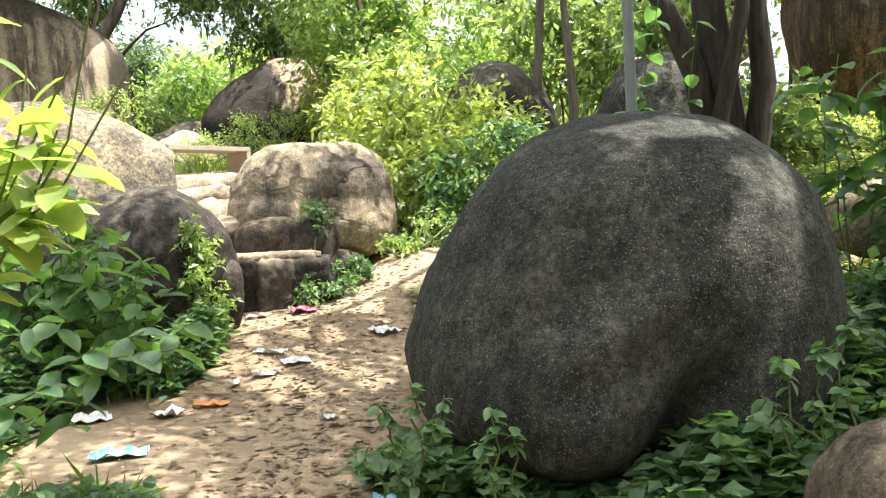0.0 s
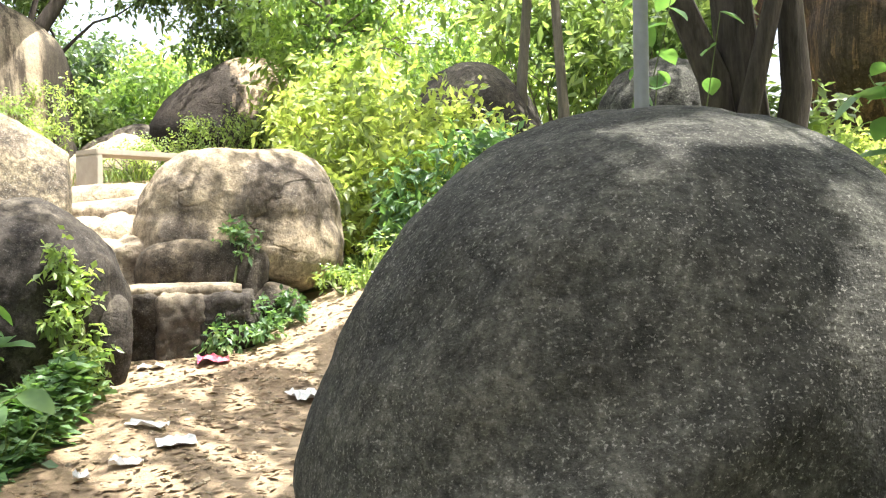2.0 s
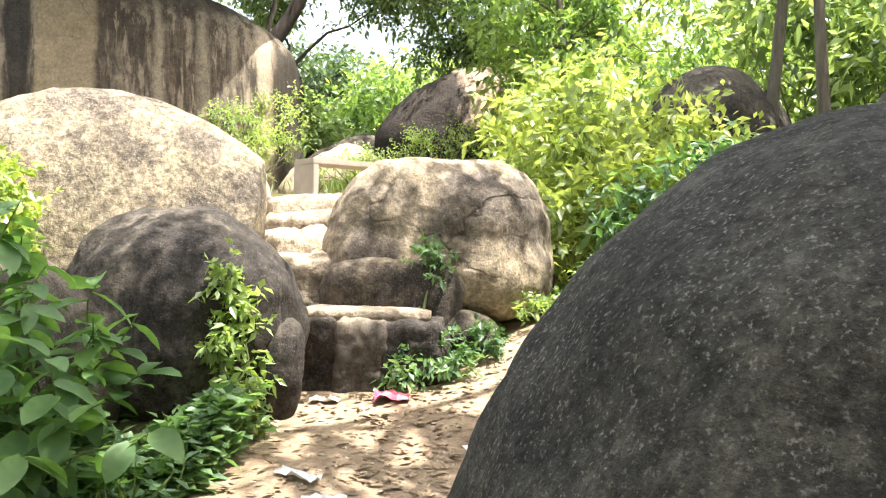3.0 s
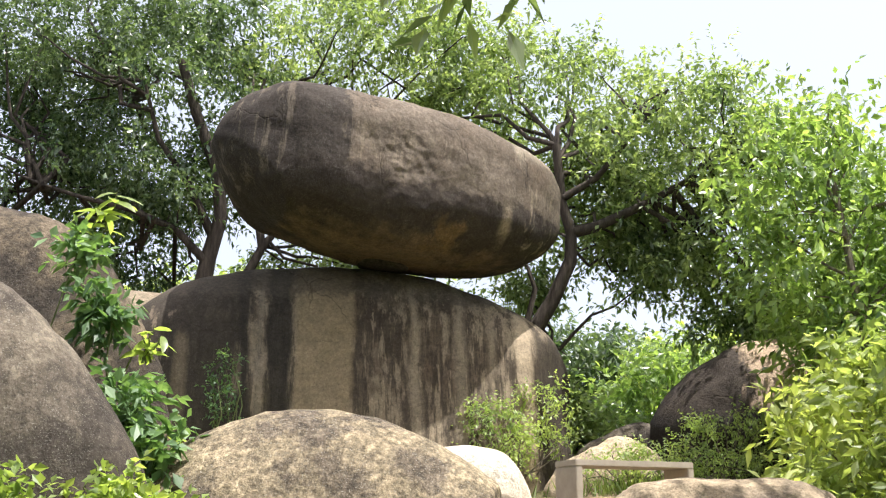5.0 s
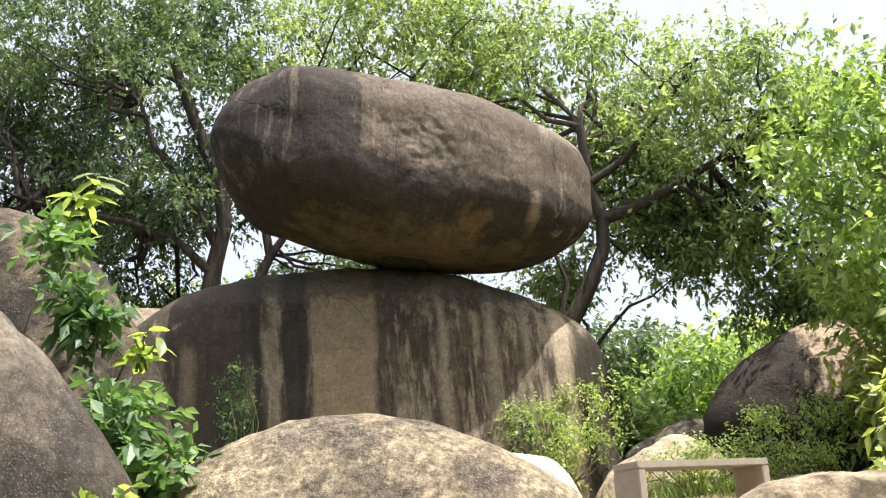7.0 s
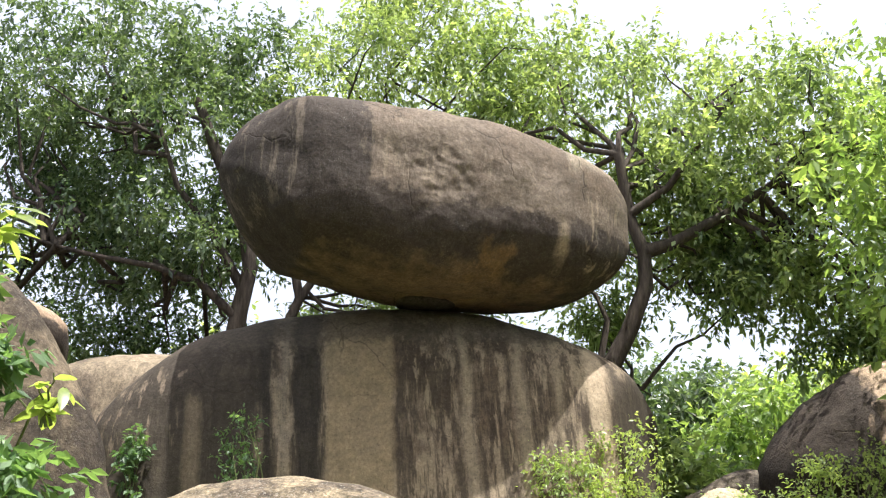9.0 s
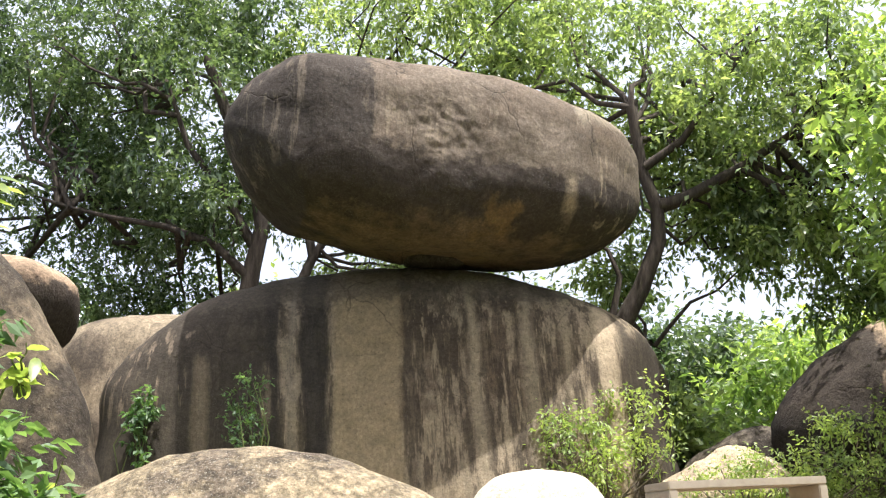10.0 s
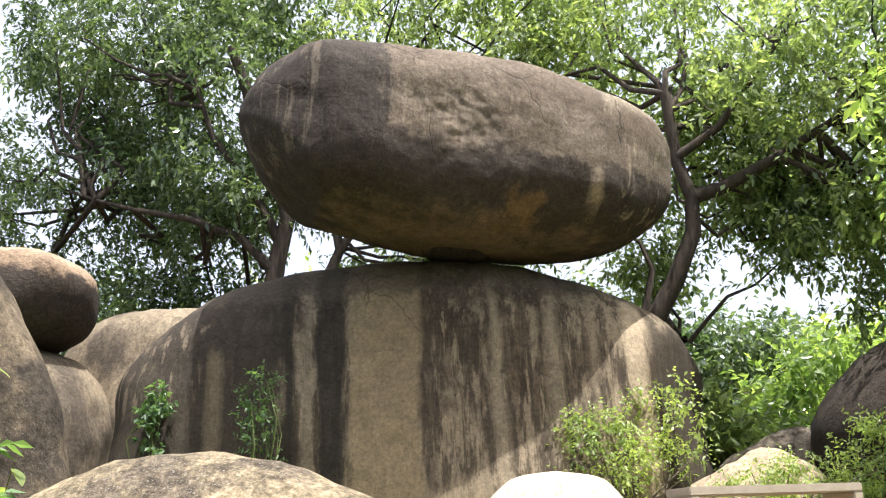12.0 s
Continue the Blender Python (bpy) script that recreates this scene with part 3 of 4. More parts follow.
rock("stone", (-1.0, 8.25, 1.06), (0.25, 0.25, 0.22), ROCK_BROWN, "small round stone at the foot of the boulder", 5, (0, 0), 2.6, 0.06, 10, 4)
rock("boulder", (-3.08, 6.3, 0.98), (0.95, 0.36, 0.64), ROCK_GREY, "low grey sunlit boulder among plants", 38, (0, 0), 2.6, 0.05, 11, 5, None, "boulder")
rock('boulder', (-5.12, 6.24, 1.79), (1.91, 0.59, 1.57), ROCK_GREY, 'tall grey rounded boulder with run-off streaks', 27, (0, 0), 2.0, 0.03, 12, 6, None, 'boulder', 0.05)
rock('boulder', (-5.9, 7.9, 1.6), (1.40, 0.6, 2.55), ROCK_BROWN, 'tall grey boulder with creepers down its side', 31, (0, 0), 2.0, 0.04, 13, 6, None, 'boulder')
rock("stone", (1.32, 3.05, 0.50), (0.36, 0.34, 0.36), ROCK_BROWN, "low brown-grey stone among herbs", 0, (0, 0), 2.4, 0.05, 14, 5)
rock("stone", (-0.62, 3.05, 0.40), (0.42, 0.30, 0.20), ROCK_GREY, "flat grey stone in the path", 0, (0, 0), 2.4, 0.05, 15, 5)

# ---------------------------------------------------------------- steps up to the bench
for n, (x, y, z, w, d, h) in enumerate(((-1.95, 8.5, 1.36, 0.30, 0.34, 0.22), (-2.28, 9.25, 1.54, 0.38, 0.42, 0.20), (-2.5, 10.1, 1.70, 0.42, 0.45, 0.20), (-2.75, 11.1, 1.87, 0.62, 0.5, 0.21))):
    st = rock("stone_step", (x, y, z), (w, d, h), STEP_STONE, "worn pale rough stone step climbing between boulders", (12, 34, -4, 26)[n], (0, 0), 5.0, 0.14, 30 + n, 5, None, "step", 0.26)
    tagged(st, group="steps up to the bench")

rock("stone_ledge", (-2.35, 11.6, 1.93), (0.75, 0.32, 0.10), STEP_STONE, "worn pale ledge of rock below the bench", 24, (0, 0), 6.0, 0.08, 40, 5, None, "rock", 0.12)
rock("stone_ledge", (-3.15, 11.55, 1.92), (0.65, 0.40, 0.12), STEP_STONE, "broad pale ledge of rock beside the bench", 32, (0, 0), 5.0, 0.08, 41, 5, None, "rock", 0.12)

first = new("stone_step")
first.location = (-1.45, 7.9, 0.86)
tagged(first, "low step of rough dark stones under a pale mortar slab", "step", "steps up to the bench")
for x, y, z, w, d, h, turn, mat, name, sd in ((0, 0.05, 0.405, 0.36, 0.27, 0.04, 12, STEP_STONE, "slab", 50), (-0.26, -0.07, 0.18, 0.18, 0.24, 0.22, 8, ROCK_BROWN, "stone", 51), (0.02, -0.06, 0.18, 0.15, 0.24, 0.22, 12, ROCK_SLOPE, "stone", 52), (0.28, -0.01, 0.17, 0.17, 0.24, 0.22, 12, ROCK_DARK, "stone", 53), (0.1, 0.1, 0.10, 0.36, 0.20, 0.25, 12, ROCK_DARK, "core", 54)):
    piece = rock(name, (0, 0, 0), (w, d, h), mat, "", turn, (0, 0), 9.0, 0.13, sd, 5, None, "", 0.10)
    piece.parent = first
    piece.matrix_local = pose(x, y, z, 0, 0, turn)
    for key in ("label", "category"):
        if key in piece:
            del piece[key]

# ---------------------------------------------------------------- the balanced boulder and the rock under it
def wall_shape(x, y, z):
    if x < 0:
        x *= 0.73
    top = np.interp(x, [-3.25, -2.9, -2.5, -2.0, -1.45, -0.9, 0.0, 0.9, 2.1, 3.0, 3.7, 4.3], [0.60, 0.60, 0.70, 0.82, 0.905, 0.95, 1.0, 1.0, 0.94, 0.83, 0.74, 0.66])
    if z > 0:
        z *= top
    return tuple(cut(Vector((x, y + 0.10 * z, z)), Vector((0.76, -0.65, 0)).normalized(), 3.80))


rock('base_rock', (-7.95, 13.82, 3.33), (4.5, 1.95, 2.28), ROCK_WALL, 'sheer granite block streaked dark and pale by rain', 41.1, (0, 0), 4.2, 0.022, 20, 6, wall_shape, 'rock', 0.05, size=0.799)
rock('boulder', (-10.54, 13.31, 3.67), (2.2, 1.5, 1.75), ROCK_SLOPE, 'pale rounded shoulder of rock beside the sheer block', 41.1, (0, 6), 2.6, 0.03, 21, 5, None, 'boulder', size=0.799)


def loaf(x, y, z):
    k = 1.0 + 0.06 * (-x / 2.8) - 0.07 * max(0.0, (x - 1.4) / 1.4) ** 2
    if z < 0:
        z *= 1.0 + 0.10 * min(1.0, max(0.0, (x + 1.6) / 1.2))
    p = cut(Vector((x, y * k, z * k)), Vector((-0.80, -0.59, 0.10)).normalized(), 2.28, 0.5)
    p = cut(p, Vector((0.10, -0.62, -0.78)).normalized(), 1.34, 0.65)
    p = cut(p, Vector((-0.756, 0, -0.655)), 2.05, 0.35)
    p = cut(p, Vector((0.80, -0.1, 0.60)).normalized(), 2.52, 0.4)
    # the scaled patch on its flank, where a skin of stone has come away
    edge = 0.25 * noise.noise(p * 1.7)
    patch = max(0.0, min(1.0, (0.62 - abs(p.x + 0.62 - 0.9 * (0.2 - p.z)) + edge) / 0.25)) * max(0.0, min(1.0, (0.38 - abs(p.z + 0.08) + edge) / 0.25))
    if p.y < 0 and patch > 0:
        p.y += patch * (0.015 + 0.018 * noise.noise(p * 6.0) + 0.022 * noise.noise(p * 13.0))
    return tuple(p)


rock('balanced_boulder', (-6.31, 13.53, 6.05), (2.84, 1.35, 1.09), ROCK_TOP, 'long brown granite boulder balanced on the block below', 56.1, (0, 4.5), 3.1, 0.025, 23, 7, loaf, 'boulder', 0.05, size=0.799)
# added dark filler: stands in for the shaded gap where boulder meets block
rock('stone', (-6.62, 13.74, 5.12), (0.42, 0.35, 0.09), ROCK_DARK, 'flat dark wedge added for the shade under the balanced boulder', 44.1, (0, 5), 2.5, 0.05, 24, 4, size=0.799)
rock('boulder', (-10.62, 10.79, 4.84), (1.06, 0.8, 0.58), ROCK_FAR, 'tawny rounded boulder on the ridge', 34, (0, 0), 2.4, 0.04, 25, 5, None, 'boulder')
rock('boulder', (-10.75, 10.95, 3.0), (1.25, 1.0, 1.45), ROCK_SLOPE, 'grey boulder carrying another on its back', 34.1, (0, 0), 2.6, 0.04, 26, 5, None, 'boulder')
rock('boulder', (-4.9, 12.79, 1.9), (0.68, 0.5, 0.85), ROCK_WHITE, 'bleached white rounded boulder', 34.1, (0, 0), 2.3, 0.03, 27, 5, None, 'boulder')
rock('stone', (-4.45, 12.5, 2.04), (0.55, 0.36, 0.22), ROCK_SLOPE, 'low flat pale granite stone', 34.1, (0, 10), 2.4, 0.06, 28, 5)
rock('boulder', (-3.95, 14.55, 2.18), (0.78, 0.5, 0.80), STEP_STONE, 'pale pointed rock behind the bench', 29, (0, 8), 1.6, 0.05, 29, 5, None, 'boulder')
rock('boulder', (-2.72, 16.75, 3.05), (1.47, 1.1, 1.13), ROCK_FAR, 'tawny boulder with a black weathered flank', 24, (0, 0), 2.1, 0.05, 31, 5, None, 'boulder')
rock('stone', (-4.4, 16.02, 2.75), (0.8, 0.3, 0.5), ROCK_GREY, 'leaning slab of grey granite', 34.1, (0, -25), 2.8, 0.05, 32, 4, size=0.801)
rock('boulder', (0.49, 10.95, 2.11), (0.68, 0.8, 1.02), ROCK_DARK, 'brown rounded boulder among bushes', 0, (0, 0), 2.0, 0.05, 33, 5, None, 'boulder')
rock('boulder', (2.2, 10.32, 2.23), (0.76, 0.66, 0.85), ROCK_BIG, 'grey rounded boulder behind the lamp pole', 0, (0, 0), 2.0, 0.05, 34, 5, None, 'boulder')
rock('boulder', (5.73, 13.83, 4.31), (1.15, 1.2, 2.0), ROCK_RED, 'tall rusty brown rock with dark streaks', -0.1, (0, 4), 2.8, 0.04, 35, 5, None, 'boulder', size=0.876)
rock('boulder', (3.75, 16.06, 4.83), (1.4, 1.2, 1.6), ROCK_RED, 'brown overhanging rock in shade', -0.1, (0, -6), 2.6, 0.05, 36, 5, None, 'boulder', size=0.866)
rock('boulder', (9.96, 17.11, 3.15), (1.6, 1.3, 1.2), ROCK_DOME, 'pale sunlit boulder across the clearing', -0.1, (0, 0), 2.4, 0.05, 38, 5, None, 'boulder', size=0.86)
rock("stone", (3.1, 7.2, 1.35), (0.5, 0.4, 0.28), ROCK_DOME, "pale flat stone lying among green leaves", 0, (0, 0), 2.5, 0.05, 39, 4)

# ---------------------------------------------------------------- bench
def slab(name, size, at, parent, turn=(0, 0, 0)):
    bm = bmesh.new()
    bmesh.ops.create_cube(bm, size=1)
    for v in bm.verts:
        v.co = Vector((v.co.x * size[0], v.co.y * size[1], v.co.z * size[2]))
    bmesh.ops.bevel(bm, geom=bm.edges[:], offset=0.007, segments=2, affect="EDGES")
    ob = part_bm(name, bm, CONCRETE, parent)
    ob.matrix_local = pose(*at, *turn)
    return ob


bench = new("bench")
bench.matrix_world = pose(-3.25, 12.96, 2.10, 0, 0, 51)
tagged(bench, "plain grey concrete slab bench on two upright slabs", "bench")
slab("seat", (1.28, 0.42, 0.06), (0, 0, 0.425), bench)
slab("leg", (0.07, 0.42, 0.40), (-0.605, 0, 0.195), bench)
slab("leg", (0.07, 0.42, 0.40), (0.605, 0, 0.195), bench)

# ---------------------------------------------------------------- lamp pole
pole = new("pole")
pole.location = (1.09, 6.22, gz(1.09, 6.22))
tagged(pole, "plain grey galvanised steel pole", "pole")
part("shaft", tubes_mesh("shaft", [([(0, 0, -0.2), (0, 0, 2.5), (-0.03, 0, 5.2)], [0.036, 0.034, 0.032])], STEEL, 16), pole)
part("base_plate", tubes_mesh("base_plate", [([(0, 0, -0.02), (0, 0, 0.02)], [0.11, 0.11])], STEEL, 12), pole)

bracket = new("bracket")
bracket.location = (4.76, 11.38, 4.35)
tagged(bracket, "thin bent metal bracket hung on the rusty rock", "bracket")
part("rod", tubes_mesh("rod", [([(0.05, 0, 0.75), (0.05, 0.0, 0.08), (0.06, -0.04, 0.0), (-0.22, -0.04, 0.0), (-0.24, 0.0, 0.08)], [0.014] * 5)], STEEL, 8), bracket)

# ---------------------------------------------------------------- trees
def on_ground(x, y):
    return (x, y, gz(x, y))


def far_tree(x, y, h, r, seed, mat=None, length=0.17, clumps=75, bark_mat=None, radius=0.14, low=0.45):
    z = gz(x, y)
    return tree("tree", "leafy tree in the wood behind the boulders, or unseen and added for shade", (x, y, z - 0.1), [(x, y, z - 0.1), (x + 0.1, y, z + h * 0.25), (x - 0.1, y + 0.1, z + h * 0.5), (x, y, z + h * 0.72)],
                [(x, y, z + h * (low + 1) / 2, r, r, h * (1 - low) / 2, clumps)], mat or LEAF_TREE, bark_mat or BARK, seed, length, 1.0, radius, 0.52, 0.25, "tree", 0.55, 4)


# the two trees behind the balanced boulder
tree("tree", "dark-limbed leafy tree behind the sheer block", (-10.2, 14.2, 2.7), [(-10.2, 14.2, 2.7), (-10.05, 14.1, 5.3), (-10.0, 14.15, 5.8), (-9.85, 14.2, 6.4), (-9.85, 14.05, 7.1), (-10.0, 13.7, 7.9), (-10.1, 13.4, 8.7)],
     [(-11.7, 14.6, 8.6, 2.7, 2.2, 2.3, 170), (-13.9, 13.6, 7.3, 2.0, 1.9, 2.2, 100), (-12.6, 13.4, 9.8, 2.5, 1.7, 1.4, 80), (-12.9, 15.3, 5.7, 1.5, 1.2, 0.8, 30), (-10.6, 13.8, 7.1, 1.0, 0.9, 1.0, 26)], LEAF_TREE, BARK, 101, 0.10, 1.0, 0.15, 0.46, 0.3, "tree", 0.43, 9,
     (([(-10.0, 14.1, 5.7), (-10.3, 13.75, 6.15), (-10.75, 13.3, 6.4), (-11.3, 12.8, 6.55), (-12.2, 12.6, 6.9)], 0.07, 0.02), ([(-9.95, 14.15, 6.1), (-10.2, 13.8, 6.9), (-10.45, 13.4, 7.5), (-10.5, 13.1, 8.3)], 0.075, 0.025), ([(-9.85, 14.1, 6.9), (-9.5, 14.2, 7.7), (-9.3, 14.4, 8.6)], 0.06, 0.02)),
     ((-9.3, 12.2, 4.7, 0.5), (-8.7, 12.4, 4.9, 0.45), (-10.6, 10.8, 5.4, 0.6)), 17, 10)
tree("tree", "forked leafy tree leaning beside the balanced boulder", (-10.3, 15.2, 2.7), [(-10.3, 15.2, 2.7), (-10.2, 15.0, 5.3), (-10.05, 15.05, 5.7), (-9.85, 15.15, 6.15), (-9.9, 15.05, 6.75), (-9.9, 14.9, 7.4), (-9.5, 15.2, 8.6)],
     [(-8.7, 16.2, 9.3, 2.7, 1.9, 1.7, 150), (-8.9, 16.6, 6.0, 1.6, 0.9, 0.7, 30), (-9.9, 16.0, 5.9, 0.7, 0.6, 0.4, 8)], LEAF_TREE_B, BARK, 102, 0.10, 1.0, 0.10, 0.46, 0.3, "tree", 0.43, 6,
     (([(-9.87, 15.13, 6.1), (-9.68, 15.28, 6.45), (-9.45, 15.45, 6.95), (-9.2, 15.7, 7.8)], 0.07, 0.025),), (), 16, 10)
tree("tree", "leafy tree with a crooked trunk rising behind the block", (-6.0, 15.9, 2.6), [(-6.0, 15.9, 2.6), (-5.75, 15.75, 4.17), (-5.49, 15.88, 4.58), (-5.28, 16.0, 4.97), (-5.03, 16.07, 5.51), (-5.0, 16.06, 5.91), (-5.09, 15.97, 6.34), (-5.12, 15.9, 7.19)],
     [(-3.7, 16.9, 7.2, 1.7, 1.3, 1.2, 90), (-2.4, 17.4, 5.9, 1.5, 1.3, 1.6, 85), (-6.2, 17.0, 8.5, 2.0, 1.5, 1.3, 90), (-3.95, 17.2, 5.6, 0.8, 0.7, 0.5, 24), (-3.2, 17.6, 4.9, 0.8, 0.7, 0.7, 28), (-7.0, 17.3, 5.2, 1.2, 0.7, 0.55, 22), (-5.7, 16.6, 5.5, 0.6, 0.5, 0.4, 10), (-5.2, 17.1, 6.7, 0.9, 0.6, 0.8, 34), (-4.5, 17.1, 6.0, 0.7, 0.5, 0.5, 24)], LEAF_TREE_B, BARK, 103, 0.10, 1.0, 0.14, 0.46, 0.3, "tree", 0.40, 6,
     (([(-5.0, 16.06, 5.91), (-4.72, 16.26, 6.0), (-4.11, 16.5, 6.28), (-3.54, 16.68, 6.58), (-3.06, 16.74, 7.0)], 0.095, 0.03), ([(-5.07, 15.95, 6.4), (-4.63, 16.14, 6.68), (-4.15, 16.21, 7.19), (-3.54, 16.21, 7.82)], 0.06, 0.02), ([(-5.67, 15.86, 4.5), (-5.52, 15.94, 5.14), (-5.62, 15.9, 5.47), (-5.86, 15.81, 5.72)], 0.05, 0.015), ([(-5.5, 15.9, 4.6), (-5.49, 16.37, 4.42), (-5.35, 16.58, 4.28)], 0.02, 0.008)),
     ((-5.3, 14.6, 4.0, 0.4), (-5.2, 14.7, 3.2, 0.3)), 16, 9)
tree('tree', 'leafy tree with pale fresh leaves beside the clearing', (-1.12, 15.05, 2.41), [(-1.12, 15.05, 2.41), (-1.25, 15.04, 4.19), (-1.37, 14.95, 5.75)], [(-1.45, 14.87, 5.13, 1.23, 1.15, 1.61, 80), (-0.37, 15.88, 4.64, 1.38, 1.23, 1.61, 56)], LEAF_SUNNY, BARK_PALE, 104, 0.12, 0.7, 0.069, 0.5, 0.3, 'tree', 0.461, 6)

# the wood behind
WOOD = [(-19.56, 16.54, 5.3, 2.6), (-15.28, 19.95, 4.9, 2.6), (-11.64, 21.81, 4.2, 2.3), (-8.34, 23.61, 3.2, 2.0), (-5.37, 24.63, 2.9, 2.0), (-2.28, 23.49, 3.8, 2.1), (1.35, 23.73, 8.1, 2.9), (4.38, 22.9, 9.4, 3.1), (7.84, 22.87, 10.3, 3.2), (12.15, 22.0, 10.3, 3.4), (16.46, 19.48, 10.2, 3.4), (-21.52, 11.15, 6.0, 2.7), (19.1, 12.83, 10.3, 3.6)]
for k, (x, y, h, r) in enumerate(WOOD):
    far_tree(x, y, h, r, 200 + k, LEAF_FAR if -5 < x < 6 else (LEAF_TREE, LEAF_FAR, LEAF_TREE_B)[k % 3], 0.17, 105, None, 0.17, 0.22)
# unseen trees added round the start to hold back sky light
for k, (x, y) in enumerate(((-12, 0), (-8, -6), (-1.5, -8), (5, -6.5), (10.5, -1), (13, 5.5), (-15, 7))):
    far_tree(x, y, 10, 3.9, 300 + k, LEAF_TREE, 0.3, 110, None, 0.17, 0.05)

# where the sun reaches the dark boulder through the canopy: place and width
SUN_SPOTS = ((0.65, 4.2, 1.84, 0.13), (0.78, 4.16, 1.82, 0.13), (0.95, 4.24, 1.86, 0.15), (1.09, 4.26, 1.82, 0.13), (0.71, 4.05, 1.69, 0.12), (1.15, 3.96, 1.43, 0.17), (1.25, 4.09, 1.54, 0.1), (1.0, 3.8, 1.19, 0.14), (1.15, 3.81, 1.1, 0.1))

# an unseen tree added beside the start of the path, to shade what lies below
tree("tree", "broad unseen tree added to shade the path's start", on_ground(5.4, 2.6), [on_ground(5.4, 2.6), (5.3, 2.7, 2.4), (5.0, 3.0, 4.2), (4.6, 3.4, 5.2)],
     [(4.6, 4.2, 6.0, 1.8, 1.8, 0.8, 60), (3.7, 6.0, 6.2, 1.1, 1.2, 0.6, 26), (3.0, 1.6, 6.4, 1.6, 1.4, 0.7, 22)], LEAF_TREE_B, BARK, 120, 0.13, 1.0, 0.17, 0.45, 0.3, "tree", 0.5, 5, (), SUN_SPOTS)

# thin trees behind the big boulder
# the old tree's overhead lobes are unseen, placed to shade boulder, path and rocks
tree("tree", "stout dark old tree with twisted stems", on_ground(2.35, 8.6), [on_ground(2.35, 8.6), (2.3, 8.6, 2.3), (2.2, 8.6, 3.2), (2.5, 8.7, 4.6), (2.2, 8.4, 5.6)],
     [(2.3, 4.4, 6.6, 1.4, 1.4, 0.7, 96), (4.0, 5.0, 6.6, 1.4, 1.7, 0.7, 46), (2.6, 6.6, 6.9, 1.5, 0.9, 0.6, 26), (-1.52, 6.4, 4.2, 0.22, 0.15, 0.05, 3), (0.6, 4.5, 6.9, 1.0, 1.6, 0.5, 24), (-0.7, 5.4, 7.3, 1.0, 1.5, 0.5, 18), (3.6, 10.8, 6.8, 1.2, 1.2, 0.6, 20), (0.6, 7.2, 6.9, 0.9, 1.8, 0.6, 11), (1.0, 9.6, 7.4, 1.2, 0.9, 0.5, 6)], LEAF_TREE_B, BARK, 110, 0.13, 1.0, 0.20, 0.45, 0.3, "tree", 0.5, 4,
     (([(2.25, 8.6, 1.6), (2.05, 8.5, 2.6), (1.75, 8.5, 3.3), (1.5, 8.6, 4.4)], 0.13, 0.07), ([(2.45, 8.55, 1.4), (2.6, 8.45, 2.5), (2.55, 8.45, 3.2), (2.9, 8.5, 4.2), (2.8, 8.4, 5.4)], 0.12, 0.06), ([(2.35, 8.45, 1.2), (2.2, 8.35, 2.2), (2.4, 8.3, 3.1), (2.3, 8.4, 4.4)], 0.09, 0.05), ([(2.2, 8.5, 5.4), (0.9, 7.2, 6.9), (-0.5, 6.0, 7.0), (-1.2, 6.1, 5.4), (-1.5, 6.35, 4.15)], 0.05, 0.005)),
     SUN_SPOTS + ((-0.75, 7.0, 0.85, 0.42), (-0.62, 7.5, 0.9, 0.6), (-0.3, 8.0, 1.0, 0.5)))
tree('tree', 'slim pale-barked young tree', on_ground(0.92, 10.62), [on_ground(0.92, 10.62), (0.92, 10.63, 2.89), (1.05, 10.73, 4.41), (1.03, 10.64, 5.74)], [(1.03, 10.73, 6.12, 1.13, 1.13, 1.13, 20)], LEAF_TREE_B, BARK_PALE, 111, 0.122, 1.0, 0.061, 0.45, 0.3, 'tree', 0.376, 5)
tree('tree', 'slim leaning pale-barked tree', on_ground(1.08, 9.72), [on_ground(1.08, 9.72), (1.18, 9.72, 2.53), (1.12, 9.73, 3.49), (1.32, 9.83, 5.22)], [(1.33, 9.92, 5.79, 1.05, 1.05, 1.05, 16)], LEAF_TREE_B, BARK_PALE, 112, 0.124, 1.0, 0.057, 0.45, 0.3, 'tree', 0.38, 5)
tree('tree', 'dark slender tree at the edge of the clearing', on_ground(5.52, 10.61), [on_ground(5.52, 10.61), (5.53, 10.62, 2.98), (5.23, 10.62, 4.09), (5.07, 10.63, 5.75)], [(5.26, 10.63, 6.12, 1.64, 1.64, 1.46, 60), (6.15, 10.98, 4.07, 0.73, 0.73, 0.55, 12)], LEAF_TREE_B, BARK, 113, 0.119, 1.0, 0.091, 0.45, 0.3, 'tree', 0.411, 5)

# ---------------------------------------------------------------- bushes
bush('bush', 'bright yellow-green bush beside the path', on_ground(-0.31, 10.43), [(-0.6, 10.33, 2.11, 0.8, 0.66, 0.71, 70), (0.26, 10.05, 1.96, 0.66, 0.66, 0.76, 50), (-0.17, 9.68, 1.68, 0.66, 0.47, 0.57, 40)], LEAF_BUSH, 401, 0.109, 0.42, 0.246)
bush('bush', 'dense green shrub with long leaves', on_ground(0.16, 9.3), [(0.02, 9.2, 1.54, 0.43, 0.33, 0.48, 34), (0.5, 8.83, 1.87, 0.33, 0.33, 0.43, 20)], LEAF_HERB, 402, 0.115, 0.36, 0.21)
bush('bush', 'feathery bush at the foot of the sheer block', on_ground(-5.12, 14.27), [(-5.31, 14.09, 2.93, 0.66, 0.33, 0.41, 46), (-4.8, 14.62, 3.21, 0.41, 0.33, 0.41, 26)], LEAF_FEATHER, 403, 0.053, 0.45, 0.18)
